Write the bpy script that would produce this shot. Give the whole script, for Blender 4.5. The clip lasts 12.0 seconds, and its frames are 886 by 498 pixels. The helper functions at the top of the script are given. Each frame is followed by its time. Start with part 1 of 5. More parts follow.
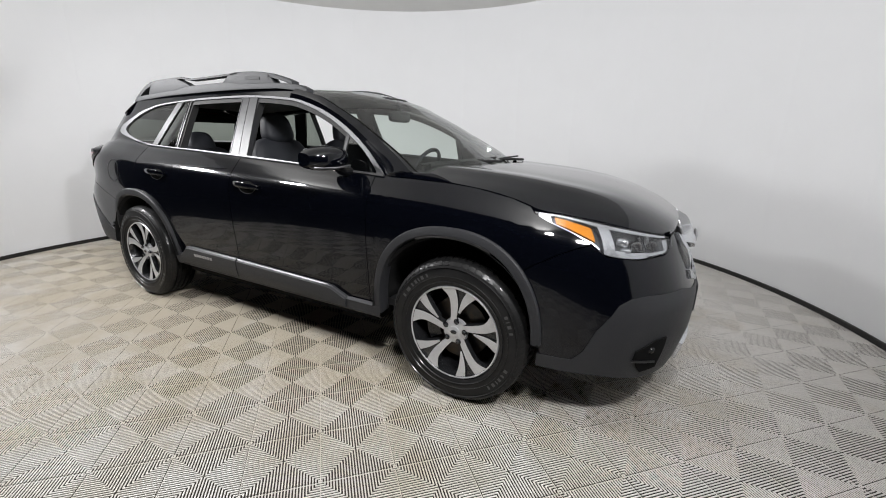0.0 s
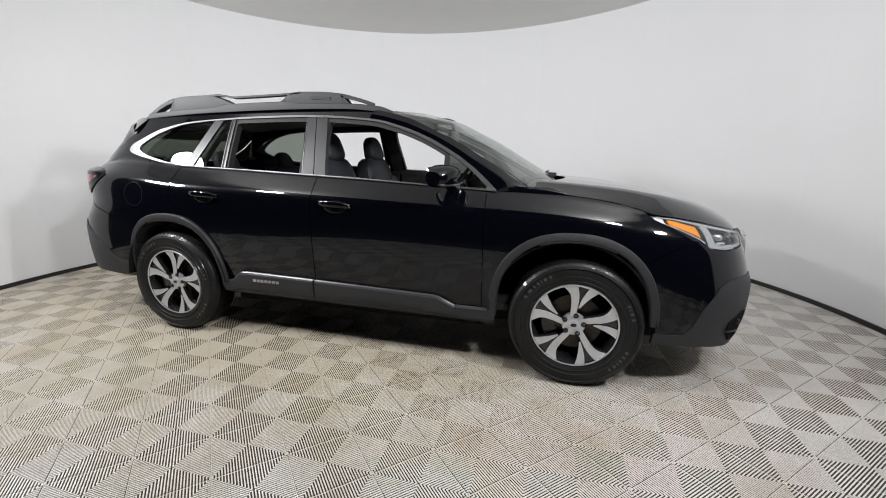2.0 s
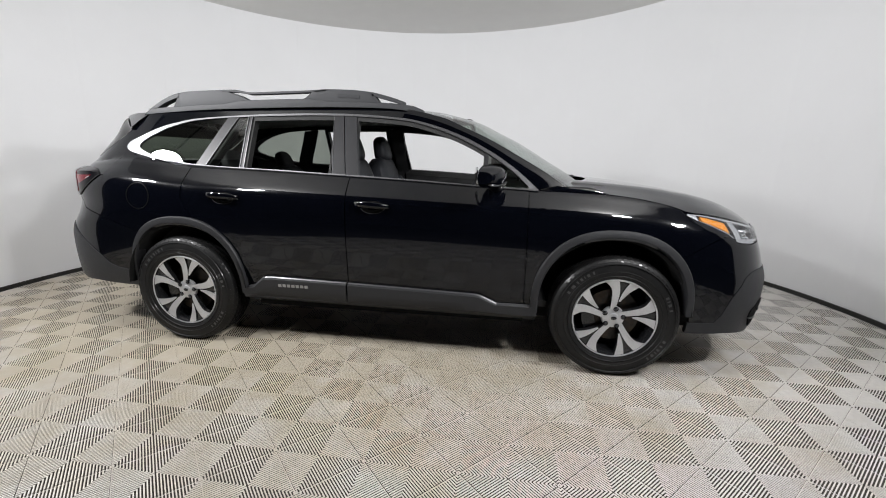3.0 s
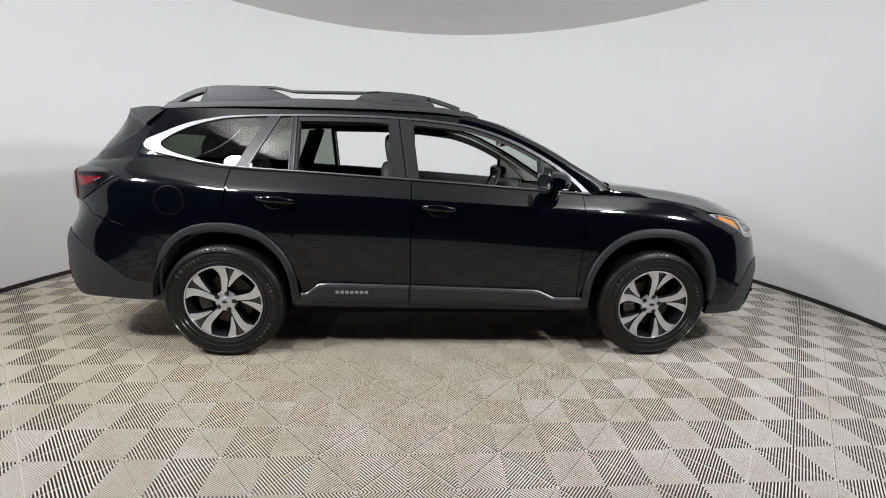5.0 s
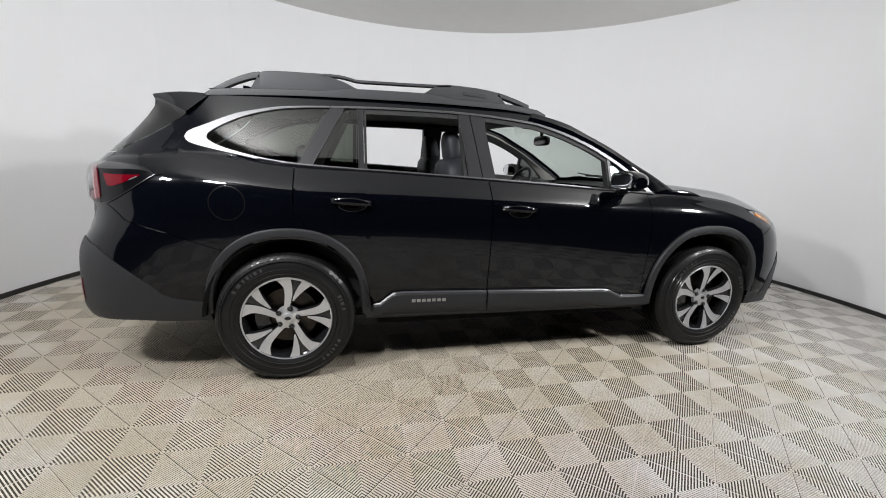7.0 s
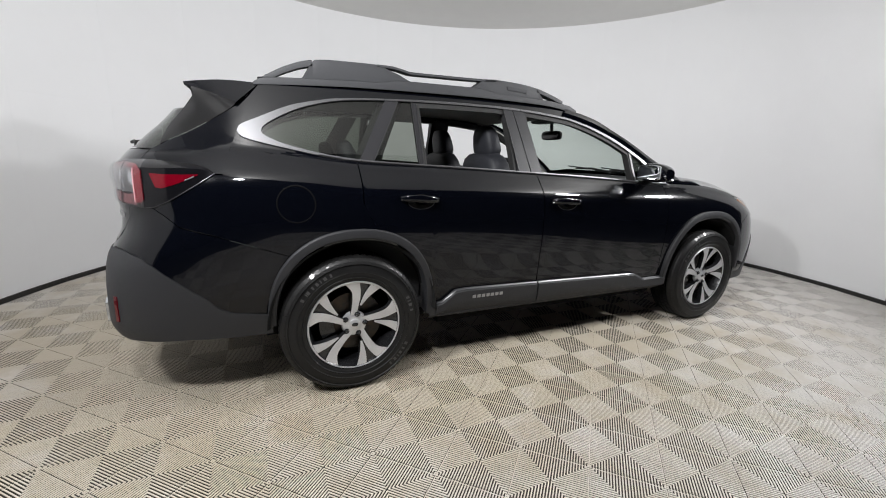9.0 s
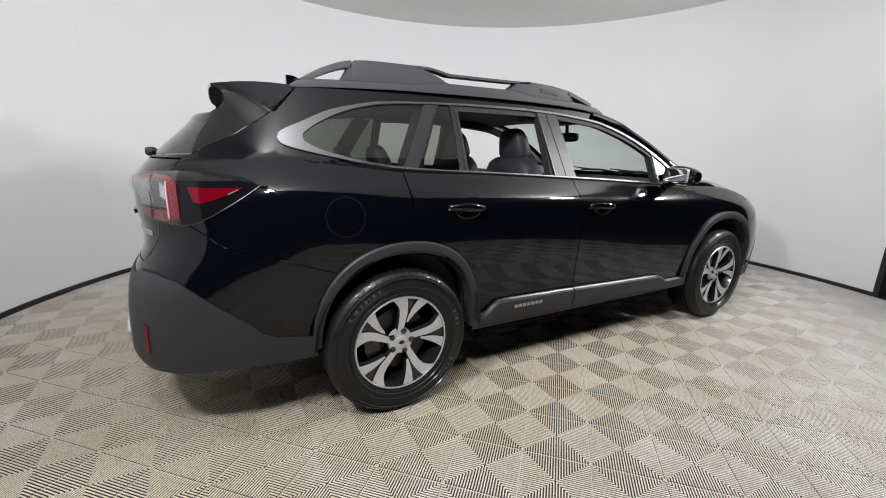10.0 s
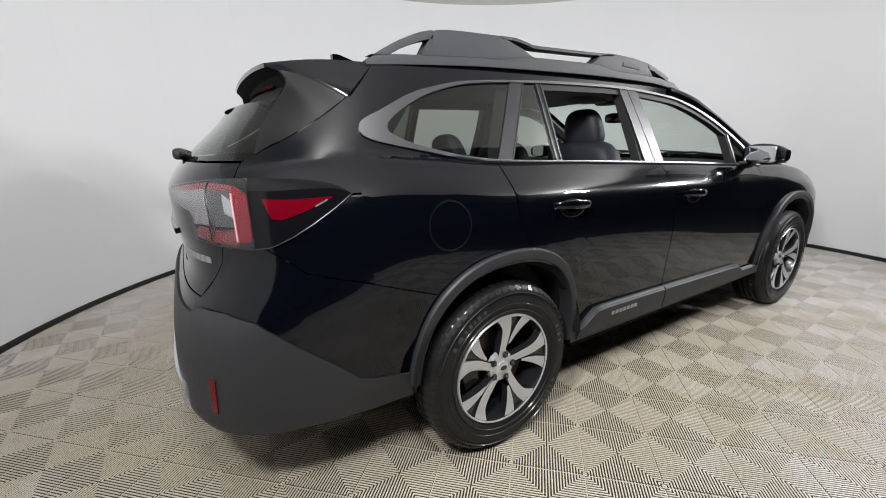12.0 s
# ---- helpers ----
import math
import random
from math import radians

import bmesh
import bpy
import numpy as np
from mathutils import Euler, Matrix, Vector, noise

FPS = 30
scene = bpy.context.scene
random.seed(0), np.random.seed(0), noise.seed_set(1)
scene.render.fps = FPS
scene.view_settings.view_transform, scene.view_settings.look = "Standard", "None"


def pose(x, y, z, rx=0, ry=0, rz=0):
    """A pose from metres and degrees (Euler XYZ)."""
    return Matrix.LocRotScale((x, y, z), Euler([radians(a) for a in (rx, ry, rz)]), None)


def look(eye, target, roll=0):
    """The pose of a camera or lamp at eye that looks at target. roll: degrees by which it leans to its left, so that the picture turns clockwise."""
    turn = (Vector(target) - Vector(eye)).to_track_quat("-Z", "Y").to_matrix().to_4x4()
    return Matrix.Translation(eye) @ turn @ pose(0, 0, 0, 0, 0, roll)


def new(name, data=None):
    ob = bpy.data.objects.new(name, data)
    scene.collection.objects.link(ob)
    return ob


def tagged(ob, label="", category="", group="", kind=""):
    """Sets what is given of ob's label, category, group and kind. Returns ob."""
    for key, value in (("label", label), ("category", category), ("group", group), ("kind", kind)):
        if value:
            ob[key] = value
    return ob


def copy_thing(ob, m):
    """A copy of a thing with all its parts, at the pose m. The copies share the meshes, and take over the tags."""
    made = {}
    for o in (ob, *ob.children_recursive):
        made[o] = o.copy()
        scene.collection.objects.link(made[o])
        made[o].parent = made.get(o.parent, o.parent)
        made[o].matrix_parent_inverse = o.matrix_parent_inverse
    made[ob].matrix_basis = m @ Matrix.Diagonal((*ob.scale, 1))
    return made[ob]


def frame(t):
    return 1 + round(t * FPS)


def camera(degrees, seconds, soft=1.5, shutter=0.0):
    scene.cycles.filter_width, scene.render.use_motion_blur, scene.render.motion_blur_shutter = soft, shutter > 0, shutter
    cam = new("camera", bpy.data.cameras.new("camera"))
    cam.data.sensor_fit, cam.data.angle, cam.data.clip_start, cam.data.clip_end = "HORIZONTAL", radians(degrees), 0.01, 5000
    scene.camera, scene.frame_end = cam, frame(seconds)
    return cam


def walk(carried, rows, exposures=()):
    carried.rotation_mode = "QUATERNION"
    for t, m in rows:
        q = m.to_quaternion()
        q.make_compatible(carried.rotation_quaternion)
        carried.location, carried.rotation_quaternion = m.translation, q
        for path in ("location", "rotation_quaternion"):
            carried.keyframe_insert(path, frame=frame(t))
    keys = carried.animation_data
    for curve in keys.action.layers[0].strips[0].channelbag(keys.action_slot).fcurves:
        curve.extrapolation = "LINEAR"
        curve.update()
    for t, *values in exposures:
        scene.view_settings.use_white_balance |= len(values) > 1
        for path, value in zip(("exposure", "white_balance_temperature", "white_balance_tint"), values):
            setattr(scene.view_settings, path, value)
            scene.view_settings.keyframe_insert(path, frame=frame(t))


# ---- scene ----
cam = camera(95.3, 12.0, soft=1.0)
PATH = [
    (0, (2.164, -2.465, 1.244), (1.247, -0.763, 0.73), 1.1),
    (0.5, (1.902, -2.656, 1.25), (1.078, -0.898, 0.771), 0.9),
    (1, (1.7, -2.829, 1.248), (0.984, -1.019, 0.791), 0.7),
    (1.5, (1.42, -2.922, 1.254), (0.811, -1.069, 0.814), 0.6),
    (2, (1.222, -3.058, 1.249), (0.71, -1.175, 0.808), 0.5),
    (2.5, (0.964, -3.133, 1.261), (0.568, -1.224, 0.816), 0.7),
    (3, (0.714, -3.181, 1.246), (0.429, -1.251, 0.807), 0.8),
    (5, (-0.202, -3.313, 1.278), (-0.065, -1.369, 0.831), 1.8),
    (5.5, (-0.432, -3.206, 1.281), (-0.207, -1.27, 0.834), 2.2),
    (6, (-0.628, -3.215, 1.24), (-0.318, -1.287, 0.808), 2.3),
    (6.5, (-0.842, -3.166, 1.255), (-0.452, -1.255, 0.81), 2.4),
    (7, (-1.066, -3.059, 1.247), (-0.594, -1.167, 0.804), 2.4),
    (9, (-1.784, -2.802, 1.224), (-0.966, -1.035, 0.767), 2.0),
    (9.5, (-1.93, -2.708, 1.239), (-1.04, -0.977, 0.78), 1.8),
    (10, (-2.086, -2.528, 1.255), (-1.135, -0.831, 0.791), 1.6),
    (10.5, (-2.239, -2.465, 1.23), (-1.238, -0.797, 0.766), 1.2),
    (11, (-2.378, -2.358, 1.237), (-1.349, -0.709, 0.765), 0.5),
    (11.5, (-2.436, -2.134, 1.253), (-1.402, -0.495, 0.759), -0.2),
    (12, (-2.353, -1.989, 1.256), (-1.329, -0.351, 0.74), -0.9),
]
walk(cam, [(t, look(eye, target, roll)) for t, eye, target, roll in PATH])

# ---- light ----
world = bpy.data.worlds.new("world")
scene.world = world
world.use_nodes = True
world.node_tree.nodes["Background"].inputs[0].default_value = (0.5, 0.52, 0.55, 1)
world.node_tree.nodes["Background"].inputs[1].default_value = 0.02

ROOM_R, ROOM_H, ROOM_C = 3.75, 3.18, (-0.06, 0.02)
LAMP_WATTS, LAMP_D = 73, 0.32
LAMPS = ((-2.93, -1.80, 2.28), (-2.32, -2.50, 2.90), (2.90, -1.80, 2.28), (2.32, -2.50, 2.90))


def lamp_aim(eye):
    return (0.75, 0.65, 0.95) if eye[0] < 0 else (-0.35 * eye[0], 0.2, 2.1)


def area_light(eye):
    data = bpy.data.lights.new("round_light", "AREA")
    data.shape, data.size, data.energy = "DISK", LAMP_D, LAMP_WATTS
    data.color = (0.985, 0.985, 1.0)
    ob = new("round_light", data)
    ob.matrix_world = look(eye, lamp_aim(eye))
    return ob


for eye in LAMPS:
    area_light(eye)


# ---- materials ----
def material(name, colour, rough=0.5, metal=0.0, coat=0.0, coat_rough=0.03, spec=0.5, grain=0.0, grain_scale=200.0, bump=0.0, stain=0.0, stain_scale=3.0, stain_colour=None, rough_var=0.0, world=False):
    m = bpy.data.materials.new(name)
    m.use_nodes = True
    nt = m.node_tree
    b = nt.nodes["Principled BSDF"]
    b.inputs["Base Color"].default_value = (*colour, 1)
    b.inputs["Roughness"].default_value = rough
    b.inputs["Metallic"].default_value = metal
    b.inputs["Coat Weight"].default_value = coat
    b.inputs["Coat Roughness"].default_value = coat_rough
    b.inputs["Specular IOR Level"].default_value = spec
    tc = nt.nodes.new("ShaderNodeNewGeometry" if world else "ShaderNodeTexCoord")
    where = tc.outputs["Position" if world else "Object"]
    if grain or bump:
        n = nt.nodes.new("ShaderNodeTexNoise")
        n.inputs["Scale"].default_value = grain_scale
        n.inputs["Detail"].default_value = 4
        nt.links.new(where, n.inputs["Vector"])
        if bump:
            bp = nt.nodes.new("ShaderNodeBump")
            bp.inputs["Strength"].default_value = bump
            bp.inputs["Distance"].default_value = 0.002
            nt.links.new(n.outputs["Fac"], bp.inputs["Height"])
            nt.links.new(bp.outputs["Normal"], b.inputs["Normal"])
    last = None
    if grain:
        mx = nt.nodes.new("ShaderNodeMix")
        mx.data_type = "RGBA"
        mx.inputs["A"].default_value = (*[c * (1 - grain) for c in colour], 1)
        mx.inputs["B"].default_value = (*[min(1, c * (1 + grain)) for c in colour], 1)
        nt.links.new(n.outputs["Fac"], mx.inputs["Factor"])
        last = mx.outputs["Result"]
    if stain:
        n2 = nt.nodes.new("ShaderNodeTexNoise")
        n2.inputs["Scale"].default_value = stain_scale
        n2.inputs["Detail"].default_value = 6
        n2.inputs["Roughness"].default_value = 0.62
        nt.links.new(where, n2.inputs["Vector"])
        rp = nt.nodes.new("ShaderNodeMapRange")
        rp.inputs["From Min"].default_value, rp.inputs["From Max"].default_value = 0.42, 0.75
        rp.inputs["To Max"].default_value = stain
        nt.links.new(n2.outputs["Fac"], rp.inputs["Value"])
        mx2 = nt.nodes.new("ShaderNodeMix")
        mx2.data_type = "RGBA"
        mx2.inputs["A"].default_value = (*colour, 1)
        mx2.inputs["B"].default_value = (*(stain_colour or [c * 0.5 for c in colour]), 1)
        if last:
            nt.links.new(last, mx2.inputs["A"])
        nt.links.new(rp.outputs["Result"], mx2.inputs["Factor"])
        last = mx2.outputs["Result"]
        if rough_var:
            rr = nt.nodes.new("ShaderNodeMapRange")
            rr.inputs["To Min"].default_value, rr.inputs["To Max"].default_value = rough, rough + rough_var
            nt.links.new(n2.outputs["Fac"], rr.inputs["Value"])
            nt.links.new(rr.outputs["Result"], b.inputs["Roughness"])
    if last:
        nt.links.new(last, b.inputs["Base Color"])
    return m


def glass(name, tint, gloss=0.0, grade=4.0):
    """A thin pane: tinted see-through, with a Fresnel mirror on it."""
    m = bpy.data.materials.new(name)
    m.use_nodes = True
    nt = m.node_tree
    nt.nodes.remove(nt.nodes["Principled BSDF"])
    out = nt.nodes["Material Output"]
    t = nt.nodes.new("ShaderNodeBsdfTransparent")
    t.inputs["Color"].default_value = (*tint, 1)
    g = nt.nodes.new("ShaderNodeBsdfGlossy")
    g.inputs["Roughness"].default_value = gloss
    lw = nt.nodes.new("ShaderNodeLayerWeight")
    pw = nt.nodes.new("ShaderNodeMath")
    pw.operation, pw.inputs[1].default_value = "POWER", grade
    nt.links.new(lw.outputs["Facing"], pw.inputs[0])
    f = nt.nodes.new("ShaderNodeMath")
    f.operation, f.inputs[1].default_value, f.inputs[2].default_value = "MULTIPLY_ADD", 0.92, 0.07
    nt.links.new(pw.outputs[0], f.inputs[0])
    mx = nt.nodes.new("ShaderNodeMixShader")
    nt.links.new(f.outputs[0], mx.inputs["Fac"])
    nt.links.new(t.outputs["BSDF"], mx.inputs[1])
    nt.links.new(g.outputs["BSDF"], mx.inputs[2])
    nt.links.new(mx.outputs["Shader"], out.inputs["Surface"])
    return m


PAINT = material("black_paint", (0.0011, 0.0014, 0.0027), 0.20, coat=0.88, coat_rough=0.028, spec=0.02)
CLAD = material("grey_black_plastic", (0.0165, 0.017, 0.019), 0.43, spec=0.40, grain=0.12, grain_scale=900, bump=0.25, stain=0.5, stain_scale=9, stain_colour=(0.020, 0.020, 0.0215), rough_var=0.12)
# Paler, glossier copy of the cladding plastic: a highlight put into the colour.
GLINT = material("highlight_grey_plastic", (0.045, 0.045, 0.048), 0.3, spec=0.55, grain=0.1, grain_scale=500)
RAILM = material("satin_grey_plastic", (0.028, 0.029, 0.032), 0.60, spec=0.4, grain=0.1, grain_scale=900, bump=0.2)
LAMPB = material("black_lamp_body", (0.003, 0.003, 0.0038), 0.3, coat=0.45, spec=0.05)
TRIMB = material("gloss_black_trim", (0.004, 0.004, 0.0045), 0.3, coat=0.9, spec=0.1)
PILLAR = material("pillar_film", (0.020, 0.020, 0.022), 0.36, spec=0.26, grain=0.1, grain_scale=700, bump=0.1)
SEAL = material("rubber_seal", (0.008, 0.008, 0.008), 0.7)
CHROME = material("satin_chrome", (0.125, 0.125, 0.13), 0.42, metal=1.0, grain=0.06, grain_scale=300)
BEADM = material("grey_bead", (0.075, 0.075, 0.078), 0.35, metal=0.9)
MIRRORM = material("mirror_glass", (0.62, 0.64, 0.66), 0.01, metal=1.0)
ALLOY = material("machined_alloy", (0.62, 0.625, 0.64), 0.28, metal=0.75, grain=0.12, grain_scale=140, rough_var=0.1, stain=0.25, stain_scale=18, stain_colour=(0.36, 0.36, 0.37))
ALLOY_DARK = material("dark_grey_alloy", (0.018, 0.0185, 0.020), 0.22, metal=0.4, coat=0.6)
STEEL = material("brushed_steel", (0.05, 0.048, 0.046), 0.38, metal=1.0, grain=0.2, grain_scale=60, stain=0.5, stain_scale=25, stain_colour=(0.12, 0.08, 0.05))
RUBBER = material("tyre_rubber", (0.0036, 0.0036, 0.0038), 0.45, coat=0.3, coat_rough=0.16, grain=0.35, grain_scale=140, bump=0.25, spec=0.22, stain=0.5, stain_scale=14, stain_colour=(0.011, 0.0105, 0.010), rough_var=0.2)
TYRE_MARK = material("raised_rubber", (0.040, 0.040, 0.040), 0.35, coat=0.4, coat_rough=0.2, stain=0.8, stain_scale=30)
LINER = material("wheelarch_liner", (0.006, 0.006, 0.006), 0.9, spec=0.2)
LEATHER = material("black_leather", (0.016, 0.017, 0.021), 0.58, spec=0.32, grain=0.2, grain_scale=250, bump=0.4)
INTERIOR = material("dark_interior_plastic", (0.018, 0.018, 0.019), 0.6, grain=0.15, grain_scale=600, bump=0.2)
LINING = material("grey_headliner_cloth", (0.26, 0.255, 0.24), 0.95, grain=0.1, grain_scale=800)
DARKGAP = material("dark_gap", (0.004, 0.004, 0.004), 0.9, spec=0.1)
WINDSHIELD = glass("green_tinted_glass", (0.74, 0.82, 0.77))
PRIVACY = glass("privacy_glass", (0.29, 0.32, 0.285))
DARKGLASS = glass("dark_corner_glass", (0.13, 0.14, 0.13))
LENS = glass("clear_lens", (0.90, 0.91, 0.92), grade=6.0)
RED = material("red_lens", (0.085, 0.0009, 0.005), 0.12, spec=0.1, coat=0.6, grain=0.12, grain_scale=90)
RED_BRIGHT = material("red_light_guide", (0.105, 0.0012, 0.006), 0.15, spec=0.1, coat=0.8, grain=0.2, grain_scale=90)
RED_DULL = material("dull_red_lens", (0.085, 0.010, 0.015), 0.15, coat=0.6, grain=0.3, grain_scale=80)
SMOKE_DARK = material("dark_smoked_lens", (0.05, 0.048, 0.05), 0.15, coat=1.0, metal=0.4, grain=0.4, grain_scale=90)
PINK = material("pale_pink_lens", (0.55, 0.30, 0.32), 0.2, coat=0.8)
LAMP_INSIDE = material("dark_lamp_inside", (0.045, 0.046, 0.05), 0.22, metal=0.5, grain=0.3, grain_scale=60)
SMOKE = material("smoked_lens", (0.17, 0.16, 0.165), 0.12, coat=1.0, metal=0.4, grain=0.35, grain_scale=70)
AMBER = material("amber_reflector", (0.47, 0.165, 0.006), 0.15, coat=1.0, grain=0.15, grain_scale=120)
SILVER = material("silver_lamp_bezel", (0.55, 0.56, 0.58), 0.20, metal=0.85)
BADGE = material("badge_silver", (0.40, 0.40, 0.41), 0.3, metal=0.8)
WALLM = material("white_wall_paint", (0.795, 0.80, 0.81), 0.55, grain=0.015, grain_scale=3, bump=0.05, stain=0.12, stain_scale=1.1, stain_colour=(0.70, 0.70, 0.69))
CEILM = material("grey_ceiling_cloth", (0.76, 0.755, 0.735), 0.9, grain=0.03, grain_scale=5)
BASEM = material("black_rubber_base", (0.016, 0.015, 0.014), 0.5, grain=0.3, grain_scale=60)
TILEM = material("grey_plastic_tile", (0.655, 0.632, 0.598), 0.42, grain=0.16, grain_scale=45, stain=0.30, stain_scale=1.7, stain_colour=(0.40, 0.38, 0.34), rough_var=0.25, world=True)


def add_dirt(m, colour, centre, reach, amount):
    """Beige tyre dirt trodden in where cars stand, patchy, on top of a material's colour."""
    nt = m.node_tree
    b = nt.nodes["Principled BSDF"]
    old = b.inputs["Base Color"].links[0].from_socket
    geo = nt.nodes.new("ShaderNodeNewGeometry")
    sc = nt.nodes.new("ShaderNodeVectorMath")
    sc.operation, sc.inputs[1].default_value = "MULTIPLY", (1 / reach[0], 1 / reach[1], 0)
    ln = nt.nodes.new("ShaderNodeVectorMath")
    ln.operation = "LENGTH"
    n = nt.nodes.new("ShaderNodeTexNoise")
    n.inputs["Scale"].default_value, n.inputs["Detail"].default_value, n.inputs["Roughness"].default_value = 2.6, 7, 0.68
    off = nt.nodes.new("ShaderNodeVectorMath")
    off.operation, off.inputs[1].default_value = "SUBTRACT", centre
    nt.links.new(geo.outputs["Position"], off.inputs[0])
    nt.links.new(off.outputs["Vector"], sc.inputs[0])
    nt.links.new(geo.outputs["Position"], n.inputs["Vector"])
    nt.links.new(sc.outputs["Vector"], ln.inputs[0])
    sub_ = nt.nodes.new("ShaderNodeMath")
    sub_.operation, sub_.inputs[1].default_value = "MULTIPLY_ADD", 1.7
    nt.links.new(n.outputs["Fac"], sub_.inputs[0])
    neg = nt.nodes.new("ShaderNodeMath")
    neg.operation, neg.inputs[1].default_value = "MULTIPLY", -1.0
    nt.links.new(ln.outputs["Value"], neg.inputs[0])
    nt.links.new(neg.outputs[0], sub_.inputs[2])
    mr = nt.nodes.new("ShaderNodeMapRange")
    mr.inputs["From Min"].default_value, mr.inputs["From Max"].default_value, mr.inputs["To Max"].default_value = -0.30, 0.30, amount
    nt.links.new(sub_.outputs[0], mr.inputs["Value"])
    mx = nt.nodes.new("ShaderNodeMix")
    mx.data_type = "RGBA"
    mx.inputs["B"].default_value = (*colour, 1)
    nt.links.new(mr.outputs["Result"], mx.inputs["Factor"])
    nt.links.new(old, mx.inputs["A"])
    nt.links.new(mx.outputs["Result"], b.inputs["Base Color"])


add_dirt(TILEM, (0.47, 0.412, 0.312), (-1.1, 0, 0), (3.5, 2.3), 0.85)
# Dirty subfloor, its base colour darkened to put shade into the rib gaps.
SUBFLOOR = material("shade_dirt_subfloor", (0.060, 0.054, 0.044), 0.9, spec=0.2, grain=0.4, grain_scale=40, stain=0.6, stain_scale=2.2, stain_colour=(0.028, 0.026, 0.023))
CONCRETE = material("grey_concrete", (0.07, 0.07, 0.073), 0.6, grain=0.15, grain_scale=8, stain=0.5, stain_scale=2)
DARKWALL = material("dark_wall_paint", (0.016, 0.016, 0.018), 0.8, grain=0.2, grain_scale=4)
LAMPBODY = material("lamp_housing", (0.03, 0.03, 0.03), 0.5)


# ---- mesh helpers ----
class Shape:
    """Vertices and faces of one mesh."""

    def __init__(self):
        self.v, self.f = [], []

    def add(self, verts, faces):
        n = len(self.v)
        self.v += [tuple(p) for p in verts]
        self.f += [tuple(i + n for i in f) for f in faces]
        return self

    def grid(self, rows, close_u=False, close_v=False):
        """Quads over a table of points."""
        a, b = len(rows), len(rows[0])
        faces = []
        for i in range(a if close_u else a - 1):
            for j in range(b if close_v else b - 1):
                i2, j2 = (i + 1) % a, (j + 1) % b
                faces.append((i * b + j, i2 * b + j, i2 * b + j2, i * b + j2))
        return self.add([p for r in rows for p in r], faces)

    def box(self, x0, x1, y0, y1, z0, z1, bevel=0.0):
        if not bevel:
            v = [(x, y, z) for x in (x0, x1) for y in (y0, y1) for z in (z0, z1)]
            return self.add(v, [(0, 1, 3, 2), (4, 6, 7, 5), (0, 4, 5, 1), (2, 3, 7, 6), (0, 2, 6, 4), (1, 5, 7, 3)])
        bm = bmesh.new()
        bmesh.ops.create_cube(bm, size=1)
        for v in bm.verts:
            v.co = ((x0 + x1) / 2 + v.co.x * (x1 - x0), (y0 + y1) / 2 + v.co.y * (y1 - y0), (z0 + z1) / 2 + v.co.z * (z1 - z0))
        bmesh.ops.bevel(bm, geom=bm.edges[:], offset=bevel, segments=2, affect="EDGES")
        bm.verts.index_update()
        self.add([v.co[:] for v in bm.verts], [[v.index for v in f.verts] for f in bm.faces])
        bm.free()
        return self

    def soft(self, centre, size, power=4.0, m=None, n=20):
        """A soft, rounded block (superellipsoid), full size given."""
        rows = []
        e = 2 / power
        sg = lambda w, p: math.copysign(abs(w) ** p, w)
        for i in range(n // 2 + 1):
            th = -math.pi / 2 + math.pi * i / (n // 2)
            row = []
            for j in range(n):
                ph = 2 * math.pi * j / n
                p = Vector((size[0] / 2 * sg(math.cos(th), e) * sg(math.cos(ph), e), size[1] / 2 * sg(math.cos(th), e) * sg(math.sin(ph), e), size[2] / 2 * sg(math.sin(th), e)))
                if m:
                    p = m @ p
                row.append(p + Vector(centre))
            rows.append(row)
        a, b = len(rows), n
        faces = [(i * b + j, i * b + (j + 1) % b, (i + 1) * b + (j + 1) % b, (i + 1) * b + j) for i in range(a - 1) for j in range(b)]
        return self.add([p for r in rows for p in r], faces)

    def tube(self, path, radius, n=10, closed=False, squash=1.0):
        path = [Vector(p) for p in path]
        rows = []
        for i, p in enumerate(path):
            a = path[i - 1] if i or closed else p
            b = path[(i + 1) % len(path)] if i < len(path) - 1 or closed else p
            d = (b - a).normalized()
            side = d.cross(Vector((0, 0, 1)))
            side = side.normalized() if side.length > 1e-4 else Vector((0, 1, 0))
            up = side.cross(d)
            r = radius[i] if isinstance(radius, (list, tuple)) else radius
            rows.append([p + side * (r * math.cos(2 * math.pi * k / n)) + up * (r * squash * math.sin(2 * math.pi * k / n)) for k in range(n)])
        self.grid(rows, close_u=closed, close_v=True)
        if not closed:
            base = len(self.v)
            self.v += [tuple(q) for q in rows[0]] + [tuple(q) for q in rows[-1]]
            self.f += [tuple(base + k for k in range(n)), tuple(base + n + k for k in reversed(range(n)))]
        return self

    def lathe(self, profile, n=48, axis_y=True, centre=(0, 0, 0), a0=0.0, a1=2 * math.pi):
        """Turns (radius, offset) pairs round the y axis through the centre."""
        full = abs(a1 - a0) > 6.28
        steps = n if full else n + 1
        rows = []
        for i in range(steps):
            a = a0 + (a1 - a0) * i / n
            rows.append([(centre[0] + r * math.cos(a), centre[1] + o, centre[2] + r * math.sin(a)) for r, o in profile])
        return self.grid(rows, close_u=full)

    def slab(self, xs, lo, hi, y0, y1, soft=0.0):
        """A board between two curves of x, from y0 to y1, with its upper edges chamfered by soft."""
        rows = []
        for x in xs:
            a, b = lo(x), hi(x)
            k = min(soft, 0.45 * (b - a))
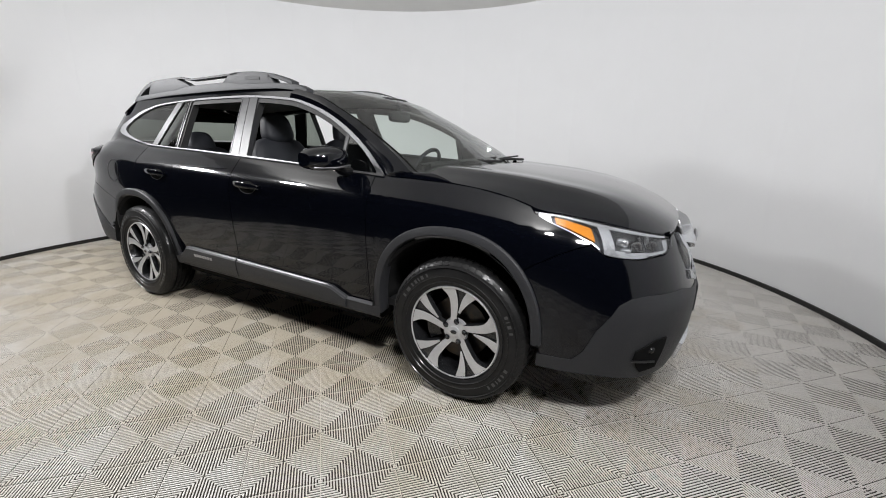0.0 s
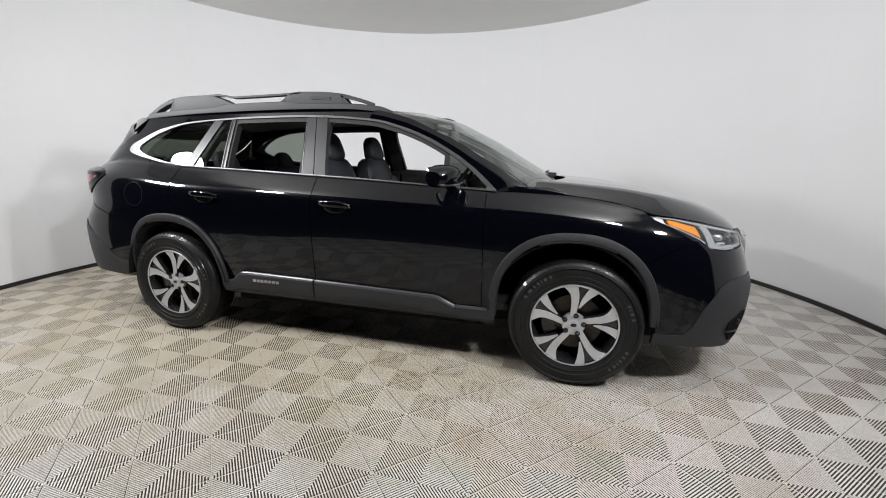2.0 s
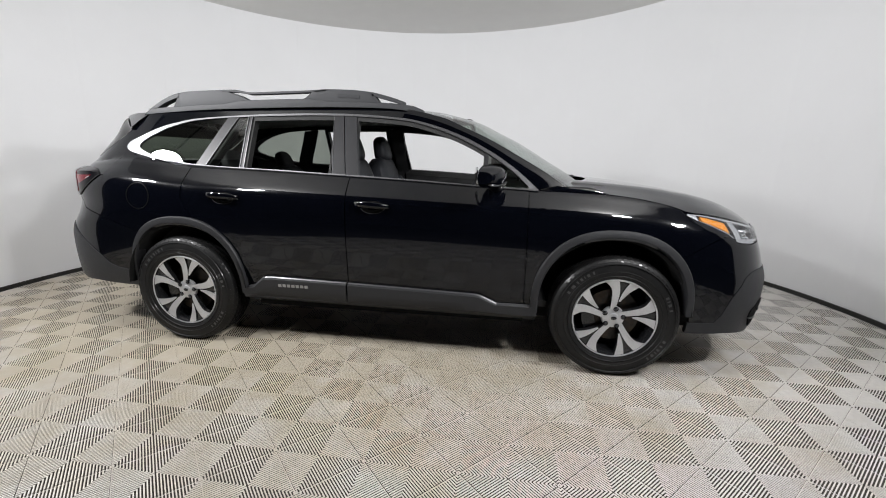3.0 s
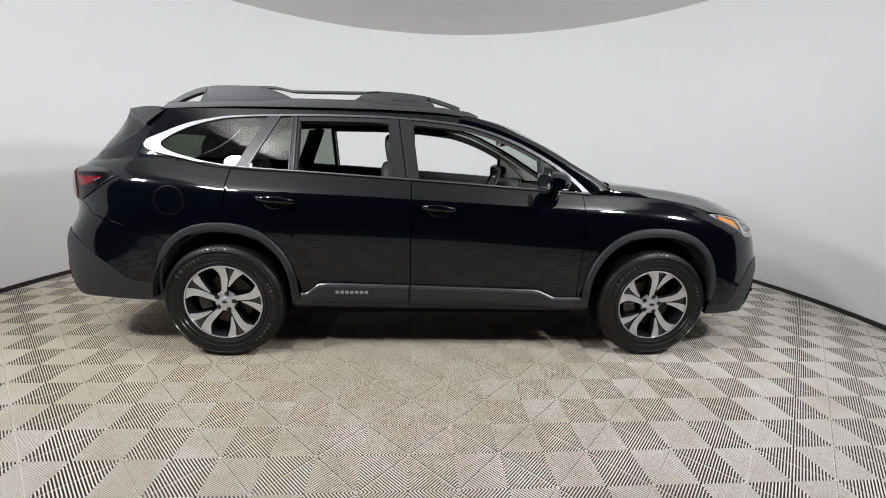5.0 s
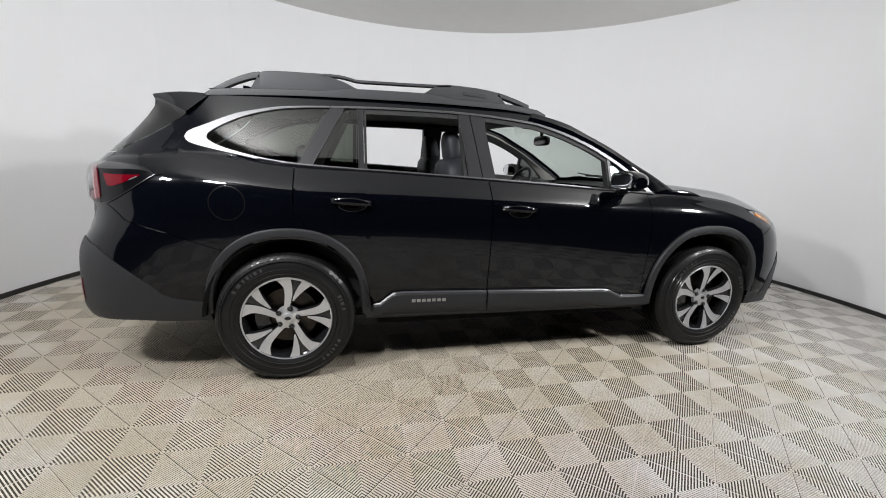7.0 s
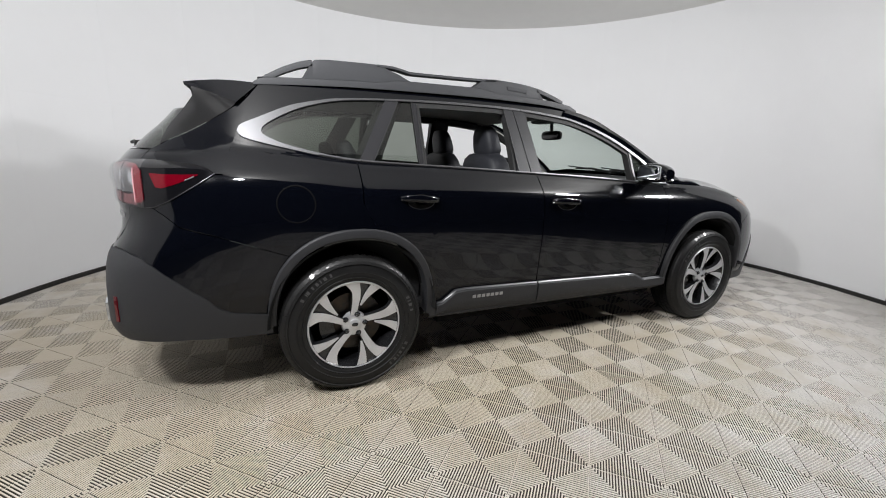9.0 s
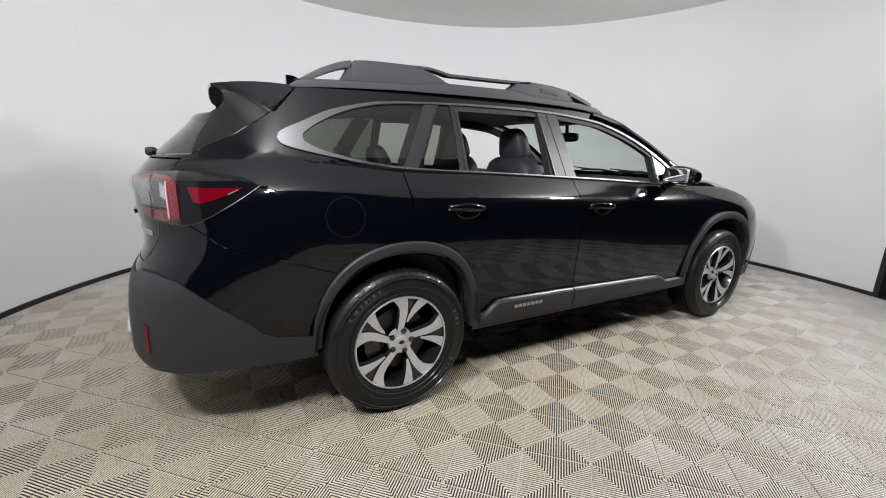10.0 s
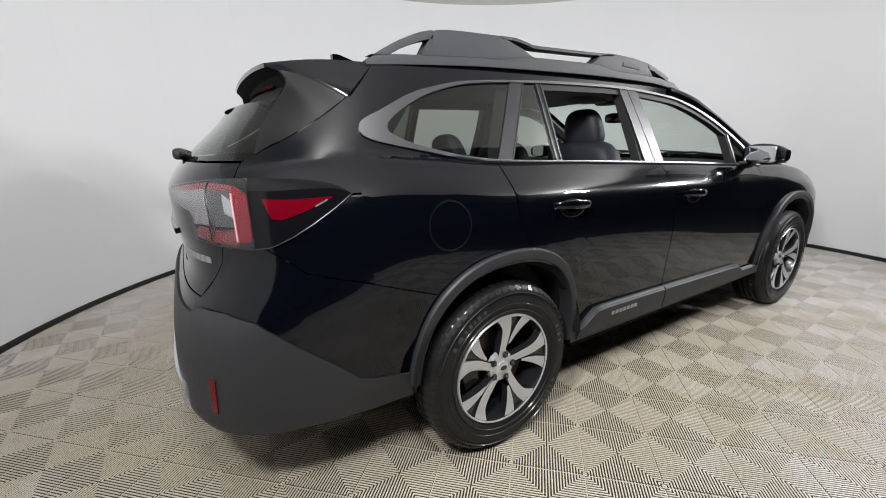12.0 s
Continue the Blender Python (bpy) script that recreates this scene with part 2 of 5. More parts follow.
            rows.append([(x, y0, a), (x, y0, b - k), (x, y0 + k * 0.35, b - k * 0.35), (x, y0 + k, b), (x, y1 - k, b), (x, y1 - k * 0.35, b - k * 0.35), (x, y1, b - k), (x, y1, a)] if soft else [(x, y0, a), (x, y0, b), (x, y1, b), (x, y1, a)])
        n = len(rows[0])
        self.grid(rows, close_v=True)
        base = len(self.v)
        self.v += rows[0] + rows[-1]
        self.f += [tuple(range(base, base + n)), tuple(reversed(range(base + n, base + 2 * n)))]
        return self

    def mirrored(self):
        s = Shape()
        s.v = [(x, -y, z) for x, y, z in self.v]
        s.f = [tuple(reversed(f)) for f in self.f]
        return s

    def both(self):
        m = self.mirrored()
        return self.add(m.v, m.f)


def part(name, shape, mat, parent=None, label="", sharp=32, fix=False, smooth=True):
    """Links one shape as a mesh object under a thing or a part."""
    me = bpy.data.meshes.new(name)
    me.from_pydata(shape.v, [], shape.f)
    bm = bmesh.new()
    bm.from_mesh(me)
    bmesh.ops.remove_doubles(bm, verts=bm.verts, dist=0.0001)
    if fix:
        bmesh.ops.recalc_face_normals(bm, faces=bm.faces)
    bm.to_mesh(me)
    bm.free()
    me.materials.append(mat)
    me.polygons.foreach_set("use_smooth", [smooth] * len(me.polygons))
    if smooth:
        me.set_sharp_from_angle(angle=radians(sharp))
    me.update()
    ob = new(name, me)
    if parent:
        ob.parent = parent
    if label:
        tagged(ob, label)
    return ob


def steps(a, b, size):
    n = max(1, math.ceil(abs(b - a) / size - 1e-6))
    return [a + (b - a) * i / n for i in range(n + 1)]


# ---- room ----
def ring_wall(name, r0, r1, z0, z1, a0, a1, mat, parent=None, n=None, label="", kind=""):
    n = n or max(2, int(abs(a1 - a0) / 1.5))
    sh = Shape()
    rows = []
    for i in range(n + 1):
        a = radians(a0 + (a1 - a0) * i / n)
        c, s = math.cos(a), math.sin(a)
        rows.append([(ROOM_C[0] + r * c, ROOM_C[1] + r * s, z) for r, z in ((r0, z0), (r0, z1), (r1, z1), (r1, z0))])
    sh.grid(rows, close_v=True)
    base = len(sh.v)
    sh.v += rows[0] + rows[-1]
    sh.f += [(base, base + 1, base + 2, base + 3), (base + 7, base + 6, base + 5, base + 4)]
    ob = part(name, sh, mat, parent, label, fix=True)
    if kind:
        tagged(ob, kind=kind)
    return ob


WALL_A0, WALL_A1 = -20.6, 206.0
wall = ring_wall("wall_round", ROOM_R + 0.02, ROOM_R + 0.12, 0.0, ROOM_H + 0.1, WALL_A0, WALL_A1, WALLM)
tagged(wall, "round white painted booth wall of curved panels", "wall", kind="structure")
PANEL_A = [WALL_A0, *[-5.1 + 13.4 * k for k in range(16)], WALL_A1]
for a, b in zip(PANEL_A, PANEL_A[1:]):
    for z0, z1 in ((0.038, 1.6), (1.6004, ROOM_H)):
        ring_wall("wall_panel", ROOM_R, ROOM_R + 0.018, z0, z1, a + 0.003, b - 0.003, WALLM, wall)
base = ring_wall("baseboard", ROOM_R - 0.012, ROOM_R + 0.018, 0.0, 0.036, WALL_A0, WALL_A1, BASEM)
tagged(base, "thin black rubber base strip along the round wall", "baseboard", kind="structure")
for a, s in ((WALL_A0, -1), (WALL_A1, 1)):
    jamb = ring_wall("trim", ROOM_R - 0.012, ROOM_R + 0.13, 0.0, ROOM_H, a + s * 0.75, a, BASEM, n=2)
    tagged(jamb, "black upright edge trim at the booth's wide opening", "trim", kind="structure")

ceil_shape = Shape().box(-4.7, 4.7, -2.62, 4.1, ROOM_H, ROOM_H + 0.08)
tagged(part("ceiling", ceil_shape, CEILM), "flat grey booth ceiling with a straight front edge", "ceiling", kind="structure")

# the dark hall round the booth
hall = Shape()
hall.box(-7.0, 7.0, -8.0, 6.0, -0.12, -0.036)
tagged(part("ground", hall, CONCRETE, smooth=False), "grey concrete hall floor round the booth", "floor", kind="structure")
for nm, bx in (("wall_north", (-7.1, 7.1, 6.0, 6.1, -0.12, 4.4)), ("wall_south", (-7.1, 7.1, -8.1, -8.0, -0.12, 4.4)),
               ("wall_west", (-7.1, -7.0, -8.0, 6.0, -0.12, 4.4)), ("wall_east", (7.0, 7.1, -8.0, 6.0, -0.12, 4.4))):
    tagged(part(nm, Shape().box(*bx), DARKWALL, smooth=False), "plain dark hall wall beyond the booth", "wall", kind="structure")
tagged(part("ceiling", Shape().box(-7.1, 7.1, -8.1, 6.1, 4.4, 4.5), DARKWALL, smooth=False), "plain dark hall ceiling", "ceiling", kind="structure")


# round lamps hung over the opening
def round_lamp(eye):
    m = look(eye, lamp_aim(eye))
    r = LAMP_D / 2 + 0.02
    thing = new("round_lamp")
    thing.matrix_world = m
    turn = Matrix.Rotation(math.pi / 2, 4, "X")
    bowl = Shape().lathe([(r, -0.012), (r + 0.012, 0.0), (r, 0.03), (r * 0.75, 0.09), (0.07, 0.13), (0.0, 0.13)], 40)
    bowl.v = [tuple(turn @ Vector(p)) for p in bowl.v]
    part("reflector", bowl, LAMPBODY, thing, fix=True)
    inv = m.inverted()
    back = m @ Vector((0, 0, 0.12))
    part("hanger", Shape().tube([inv @ back, inv @ Vector((back.x, back.y, ROOM_H + 0.001))], 0.012, 8), LAMPBODY, thing)
    yoke = [Vector(((r + 0.03) * math.cos(a), 0, 0.02 + (r + 0.03) * 0.55 * math.sin(a))) for a in [math.pi * k / 14 for k in range(15)]]
    part("yoke", Shape().tube(yoke, 0.010, 8), LAMPBODY, thing)
    tagged(thing, "black round studio lamp hung from the ceiling", "lamp", "lamps over the opening")


for eye in LAMPS:
    round_lamp(eye)


# ---- car surface ----
def curve(pts):
    """A smooth, monotone-keeping curve through (x, y) points."""
    xs = [p[0] for p in pts]
    ys = [p[1] for p in pts]
    n = len(xs)
    d = [(ys[i + 1] - ys[i]) / (xs[i + 1] - xs[i]) for i in range(n - 1)]
    m = [d[0]] + [0.0 if d[i - 1] * d[i] <= 0 else 2 * d[i - 1] * d[i] / (d[i - 1] + d[i]) for i in range(1, n - 1)] + [d[-1]]

    def at(x):
        if x <= xs[0]:
            return ys[0]
        if x >= xs[-1]:
            return ys[-1]
        i = 0
        while x > xs[i + 1]:
            i += 1
        h = xs[i + 1] - xs[i]
        t = (x - xs[i]) / h
        return ((2 * t**3 - 3 * t**2 + 1) * ys[i] + (t**3 - 2 * t**2 + t) * h * m[i]
                + (3 * t**2 - 2 * t**3) * ys[i + 1] + (t**3 - t**2) * h * m[i + 1])
    return at


def line(pts):
    """A straight-sided curve through (x, y) points."""
    xs = [p[0] for p in pts]
    ys = [p[1] for p in pts]
    return lambda x: float(np.interp(x, xs, ys))


def glass_y(z):
    return 0.776 - 0.40 * (z - 1.07) - 0.10 * (z - 1.07) ** 2


BELT = curve([(-2.4, 1.19), (-2.1, 1.197), (-1.85, 1.218), (-1.6, 1.203), (-1.32, 1.172), (-0.78, 1.15), (-0.33, 1.13), (0.1, 1.11), (0.6, 1.085), (0.95, 1.075), (1.14, 1.07), (1.42, 1.045), (1.75, 0.985), (2.0, 0.93), (2.3, 0.88)])
BELT_IN = curve([(0.8, 0.0), (1.4, 0.015), (1.8, 0.03), (2.1, 0.05)])
SIDE = curve([(-0.90, 0.060), (-0.80, 0.076), (-0.65, 0.092), (-0.50, 0.102), (-0.40, 0.1095), (-0.30, 0.1125), (-0.25, 0.1117), (-0.20, 0.1088), (-0.16, 0.1040), (-0.13, 0.0975), (-0.107, 0.0882), (-0.085, 0.0745), (-0.045, 0.0430), (-0.012, 0.016), (0.0, 0.0)])
REAR_X = curve([(0.30, 2.40), (0.35, 2.45), (0.42, 2.478), (0.5, 2.475), (0.58, 2.47), (0.66, 2.46), (0.72, 2.447), (0.78, 2.42), (0.85, 2.395), (0.92, 2.403), (1.0, 2.415), (1.1, 2.415), (1.16, 2.385), (1.25, 2.30), (1.35, 2.195), (1.45, 2.115), (1.54, 2.05)])
NOSE_X = curve([(0.20, 2.25), (0.24, 2.315), (0.34, 2.35), (0.45, 2.372), (0.56, 2.374), (0.66, 2.345), (0.76, 2.315), (0.86, 2.275), (0.93, 2.21), (1.0, 2.1)])


def half_width(x, z):
    """Half the body's width at the side, before nose and tail close in."""
    zb = BELT(x)
    yb = glass_y(zb) - BELT_IN(x)
    if z >= zb:
        return glass_y(z) - BELT_IN(x)
    d = z - zb
    flare = 0.018 * (math.exp(-((x + 1.37) / 0.55) ** 2) + math.exp(-((x - 1.37) / 0.55) ** 2))
    swell = min(1.0, max(0.0, 1.0 - abs(d + 0.33) / 0.36)) ** 0.6 if abs(d + 0.33) < 0.36 else 0.0
    return yb + (0.874 - yb) * SIDE(d) / 0.1125 + flare * swell


FRONT_S, REAR_S, FRONT_N = 1.5, -1.6, 3.1
REAR_ROUND = curve([(0.70, 4.5), (0.78, 4.3), (0.94, 3.3), (1.2, 3.4), (1.4, 3.6)])


def body(s, z, out=0.0):
    """A point of the body's right side (y < 0): s runs along the side as x, and round the nose (to 2.5) and the tail (to -2.6)."""
    if s > FRONT_S:
        a = min((s - FRONT_S), 1.0) * math.pi / 2
        r = (math.sin(a) ** FRONT_N + max(math.cos(a), 0) ** FRONT_N) ** (1 / FRONT_N)
        x = FRONT_S + (NOSE_X(z) - FRONT_S) * math.sin(a) / r
        y = half_width(x, z) * max(math.cos(a), 0) / r
    elif s < REAR_S:
        a = min((REAR_S - s), 1.0) * math.pi / 2
        n = REAR_ROUND(z)
        r = (math.sin(a) ** n + max(math.cos(a), 0) ** n) ** (1 / n)
        x = REAR_S - (REAR_X(z) + REAR_S) * math.sin(a) / r
        y = half_width(x, z) * max(math.cos(a), 0) / r
    else:
        x, y = s, half_width(s, z)
    p = Vector((x, -y, z))
    if out:
        e = 0.004
        du = body(min(s + e, 2.5), z) - body(max(s - e, -2.6), z)
        dv = body(s, z + e) - body(s, z - e)
        p += du.cross(dv).normalized() * out
    return p
# ---- end of car surface ----


def s_of(x, z):
    """The place along the side for a given x."""
    if x > FRONT_S:
        k = min(0.9999, (x - FRONT_S) / (NOSE_X(z) - FRONT_S))
        return FRONT_S + 2 / math.pi * math.atan2(k, (1 - k**FRONT_N) ** (1 / FRONT_N))
    if x < REAR_S:
        k = min(0.9999, (REAR_S - x) / (REAR_X(z) + REAR_S))
        n = REAR_ROUND(z)
        return REAR_S - 2 / math.pi * math.atan2(k, (1 - k**n) ** (1 / n))
    return x


def skin(ss, lo, hi, nz, out=0.0, lip=0.016, shape=None):
    """A sheet of the body between two curves over s, with its edges turned in."""
    sh = shape or Shape()
    rows, ins = [], []
    for s in ss:
        a, b = lo(s), hi(s)
        b = max(b, a + 0.0005)
        zs = [a + (b - a) * j / nz for j in range(nz + 1)]
        offs = [out(s, z) if callable(out) else out for z in zs]
        rows.append([body(s, z, o) for z, o in zip(zs, offs)])
        ins.append([body(s, z, min(o, 0.004) - lip) for z, o in zip(zs, offs)] if callable(out) else [body(s, z, out - lip) for z in zs])
    sh.grid(rows)
    if lip:
        for edge, inner in ((rows[0], ins[0]), (rows[-1], ins[-1]), ([r[0] for r in rows], [r[0] for r in ins]), ([r[-1] for r in rows], [r[-1] for r in ins])):
            k = 1 if edge is rows[0] or edge == [r[-1] for r in rows] else 0
            sh.grid([edge, inner] if not k else [inner, edge])
    return sh


def pts(*controls):
    return sorted({round(p[0], 4) for c in controls for p in c})


def stations(a, b, size, *controls):
    """Steps from a to b that keep the corners of the given control points."""
    inner = [x for x in pts(*controls) if a + 1e-4 < x < b - 1e-4]
    xs = []
    stops = [a, *inner, b]
    for p, q in zip(stops, stops[1:]):
        xs += steps(p, q, size)[:-1]
    return xs + [b]


car = new("car")
tagged(car, "black glossy station wagon with dark plastic cladding and open windows", "car")


def pair(name, shape, mat, parent=car, label="", fix=False, sharp=32):
    """The same part on the right and on the left."""
    r = part(name, shape, mat, parent, label, fix=fix, sharp=sharp)
    l = part(name, shape.mirrored(), mat, parent, label, fix=fix, sharp=sharp)
    return r, l


def sub(name, shape, mat, parents, label="", fix=False, sharp=32):
    """A sub-part on both sides."""
    return part(name, shape, mat, parents[0], label, fix=fix, sharp=sharp), part(name, shape.mirrored(), mat, parents[1], label, fix=fix, sharp=sharp)


def arch(x, cx, hw, h):
    d = min(1.0, abs(x - cx) / hw)
    return 0.40 + h * (1 - d**2.3) ** (1 / 2.3)


R_OUT, R_IN = (-1.355, 0.422, 0.459), (-1.355, 0.381, 0.414)
F_OUT, F_IN = (1.343, 0.447, 0.472), (1.343, 0.402, 0.428)
R_UND, F_UND = (-1.355, 0.402, 0.440), (1.343, 0.424, 0.450)

# window outline: outer and inner edges of the bright trim
OT_P = [(-1.85, 1.303), (-1.845, 1.314), (-1.825, 1.330), (-1.77, 1.356), (-1.65, 1.413), (-1.53, 1.45), (-1.38, 1.480), (-1.12, 1.499), (-0.79, 1.513), (-0.5, 1.516), (-0.33, 1.513), (0.08, 1.483), (0.26, 1.443), (0.44, 1.38), (0.62, 1.29), (0.76, 1.20), (0.88, 1.10), (0.91, 1.072)]
OB_P = [(-1.85, 1.295), (-1.845, 1.281), (-1.825, 1.267), (-1.78, 1.253), (-1.66, 1.227), (-1.47, 1.19), (-1.32, 1.171), (-1.1, 1.16), (-0.78, 1.148), (-0.33, 1.128), (0.1, 1.108), (0.6, 1.08), (0.91, 1.064)]
IT_P = [(-1.75, 1.302), (-1.746, 1.316), (-1.72, 1.338), (-1.65, 1.38), (-1.5, 1.44), (-1.36, 1.4705), (-1.14, 1.4883), (-0.79, 1.5), (-0.5, 1.503), (-0.33, 1.5), (0.08, 1.47), (0.25, 1.43), (0.43, 1.365), (0.61, 1.274), (0.75, 1.182), (0.84, 1.1021), (0.855, 1.0861)]
IB_P = [(-1.75, 1.298), (-1.746, 1.286), (-1.72, 1.270), (-1.66, 1.246), (-1.57, 1.223), (-1.45, 1.203), (-1.3, 1.186), (-1.1, 1.175), (-0.78, 1.163), (-0.33, 1.143), (0.1, 1.123), (0.6, 1.094), (0.855, 1.08)]
IB_P = [(x, z - 0.004 * min(1.0, max(0.0, (x + 1.57) / 0.1))) for x, z in IB_P]
tos = lambda ps: sorted((s_of(x, z), z) for x, z in ps)
OT, OB, IT, IB = (curve(tos(p)) for p in (OT_P, OB_P, IT_P, IB_P))
S_TIP, S_GL = s_of(-1.85, 1.30), s_of(-1.75, 1.30)
slant = lambda p, q: (lambda x: p[1] + (x - p[0]) * (q[1] - p[1]) / (q[0] - p[0]))
C_REAR, C_FRONT = slant((-1.31, 1.17), (-1.13, 1.50)), slant((-1.235, 1.17), (-1.055, 1.50))

# ---- doors ----
front_door = pair("front_door", skin(stations(-0.228, 0.856, 0.05), lambda s: line([(-0.23, 0.40), (0.86, 0.37)])(s), lambda s: OB(s) - 0.001, 44), PAINT)
RD_LO = [(-1.322, 0.99), (-1.30, 0.93)] + [(x, arch(x, *R_OUT) + 0.003) for x in (-1.25, -1.2, -1.15, -1.1, -1.05, -1.0, -0.96, -0.935)] + [(-0.92, 0.45), (-0.90, 0.40), (-0.236, 0.40)]
rear_door = pair("rear_door", skin(stations(-1.318, -0.234, 0.045, RD_LO), line(RD_LO), lambda s: OB(s) - 0.001, 44), PAINT)

# ---- fenders and quarter panels ----
FEN_HI = [(0.8605, 1.068), (0.95, 1.078), (1.14, 1.068), (1.42, 1.043), (1.603, 1.011), (1.68, 0.985), (1.69, 0.962), (1.73, 0.933), (1.79, 0.898), (1.845, 0.857)]
FEN_LO = [(0.8605, 0.36), (0.895, 0.36), (0.905, 0.38)] + [(s_of(x, 0.8), arch(x, *F_UND)) for x in (0.91, 0.93, 0.96, 1.0, 1.06, 1.12, 1.2, 1.28, 1.36, 1.44, 1.52, 1.57)] + [(1.63, 0.71), (1.67, 0.75), (1.75, 0.81), (1.80, 0.838), (1.845, 0.855)]
pair("front_fender", skin(stations(0.8605, 1.845, 0.04, FEN_LO, FEN_HI), line(FEN_LO), line(FEN_HI), 36), PAINT)

SEAM = [(-2.041, 0.965), (-2.002, 0.925), (-1.97, 0.888), (-1.87, 0.848), (-1.75, 0.79), (-1.65, 0.742)]
LAMP_HI = [(-2.33, 1.122), (-2.234, 1.138), (-2.14, 1.152), (-2.048, 1.157), (-1.988, 1.153), (-1.94, 1.148), (-1.90, 1.139), (-1.874, 1.124), (-1.858, 1.109)]
LAMP_LO = [(-2.33, 1.116), (-2.294, 1.08), (-2.212, 1.056), (-2.203, 1.04), (-2.199, 0.981), (-2.168, 0.975), (-2.144, 0.968), (-2.10, 0.964), (-2.066, 0.961), (-2.03, 0.967), (-2.012, 0.976), (-1.982, 0.996), (-1.94, 1.032), (-1.90, 1.068), (-1.858, 1.107)]
SHUT = [(-2.094, 1.205), (-2.072, 1.225), (-2.05, 1.245), (-2.014, 1.272), (-1.977, 1.31), (-1.921, 1.37), (-1.861, 1.43), (-1.831, 1.47), (-1.808, 1.525)]
EDGE = curve([(-1.80, 1.518), (-1.6, 1.532), (-1.19, 1.55), (-0.51, 1.56), (-0.1, 1.553), (0.12, 1.532), (0.16, 1.524)])
q = Shape()
q_low = line([(-1.97, 0.888), (-1.87, 0.848), (-1.75, 0.79), (-1.65, 0.742)] + [(s_of(x, 0.8), arch(x, *R_UND)) for x in (-1.63, -1.61, -1.58, -1.54, -1.5, -1.45, -1.4, -1.355, -1.335, -1.31)])
skin(stations(S_TIP, -1.324, 0.025, [(-1.75, 0), (-1.65, 0)]), q_low, lambda s: OB(s) - 0.001, 40, shape=q)
skin(stations(-1.3235, -1.235, 0.015), lambda s: arch(s, *R_UND), lambda s: line(RD_LO)(s) - 0.004, 8, shape=q)
skin(stations(-2.041, S_TIP, 0.02, LAMP_LO), lambda s: line(SEAM)(s) + 0.002, lambda s: line(LAMP_LO)(s) - 0.002, 18, shape=q)
skin(stations(-2.092, S_TIP, 0.02, LAMP_HI), lambda s: max(line(LAMP_HI)(s), 1.10) + 0.002, lambda s: line(SHUT)(s) - 0.002, 18, shape=q)
quarter = pair("quarter_panel", q, PAINT)
# round fuel flap, cut as a fine groove
flap = Shape()
fx, fz, fr = -1.628, 0.982, 0.082
rows = []
for i in range(49):
    a = 2 * math.pi * i / 48
    rows.append([body(s_of(fx + (fr + d) * math.cos(a), fz), fz + (fr + d) * math.sin(a), o) for d, o in ((-0.003, 0.0012), (0.0, 0.0016), (0.0035, 0.0012))])
flap.grid(rows)
part("fuel_flap", flap, TRIMB, quarter[0], "round fuel filler flap")

# ---- roof ----
top = Shape()
skin(stations(S_TIP, 0.10, 0.05), lambda s: OT(s) + 0.001, EDGE, 6, shape=top)
pair("roof_side", top, PAINT)


def roof_point(x, v):
    ze = EDGE(max(-1.8, x)) if x > -1.8 else 1.518 - 0.10 * (-1.8 - x)
    e = body(min(max(x, -1.66), 0.15), ze)
    w = -e.y
    front = max(0.0, (x - 0.02) / 0.2) ** 2 * 0.006
    return Vector((x + (0.14 if x > 0.05 else 0.0) * (1 - v * v) * max(0, (x - 0.05) / 0.11), v * w, ze + 0.021 * (1 - abs(v) ** 2.2) - front))


roof = Shape()
roof.grid([[roof_point(x, -1 + 2 * j / 24) for j in range(25)] for x in steps(-1.74, 0.16, 0.06)])
part("roof", roof, PAINT, car)
lining = Shape()
lining.grid([[roof_point(x, 1 - 2 * j / 16) - Vector((0, 0, 0.035)) for j in range(17)] for x in steps(-1.76, 0.14, 0.1)])
part("headliner", lining, LINING, car, "pale grey cloth headliner")

# ---- windscreen and pillars ----
WE = [(0.10, -0.555, 1.540), (0.335, -0.592, 1.48), (0.487, -0.615, 1.412), (0.65, -0.640, 1.337), (0.856, -0.682, 1.223), (0.98, -0.720, 1.157), (1.085, -0.752, 1.092)]
wy, wz = curve([(p[0], p[1]) for p in WE]), curve([(p[0], p[2]) for p in WE])


def screen_point(u, v):
    xe = 0.10 + 0.985 * u
    e = Vector((xe, abs(wy(xe)) * (1 if v > 0 else -1), wz(xe)))
    c = Vector((0.30 + 0.93 * u, 0, wz(xe) + 0.018 - 0.010 * u + 0.004 * math.sin(math.pi * u)))
    k = abs(v) ** 2.1
    p = c.lerp(e, k)
    p.y = v * abs(wy(xe))
    return p


ws = Shape()
ws.grid([[screen_point(u / 20, -0.985 + 1.97 * j / 20) for j in range(21)] for u in range(21)])
screen = part("windscreen", ws, WINDSHIELD, car, "green tinted windscreen glass")
screen.visible_shadow = False
fr = Shape()
fr.grid([[screen_point(u / 20, v) - Vector((0, 0, 0.004)) for v in (-1, -0.972)] for u in range(21)])
fr.grid([[screen_point(u / 20, v) - Vector((0, 0, 0.004)) for v in (0.972, 1)] for u in range(21)])
fr.grid([[screen_point(u, -0.95 + 1.9 * j / 20) - Vector((0, 0, 0.004)) for j in range(21)] for u in (0.0, 0.05)])
part("screen_border", fr, DARKGAP, screen)
ap = Shape()
ap_rows = []
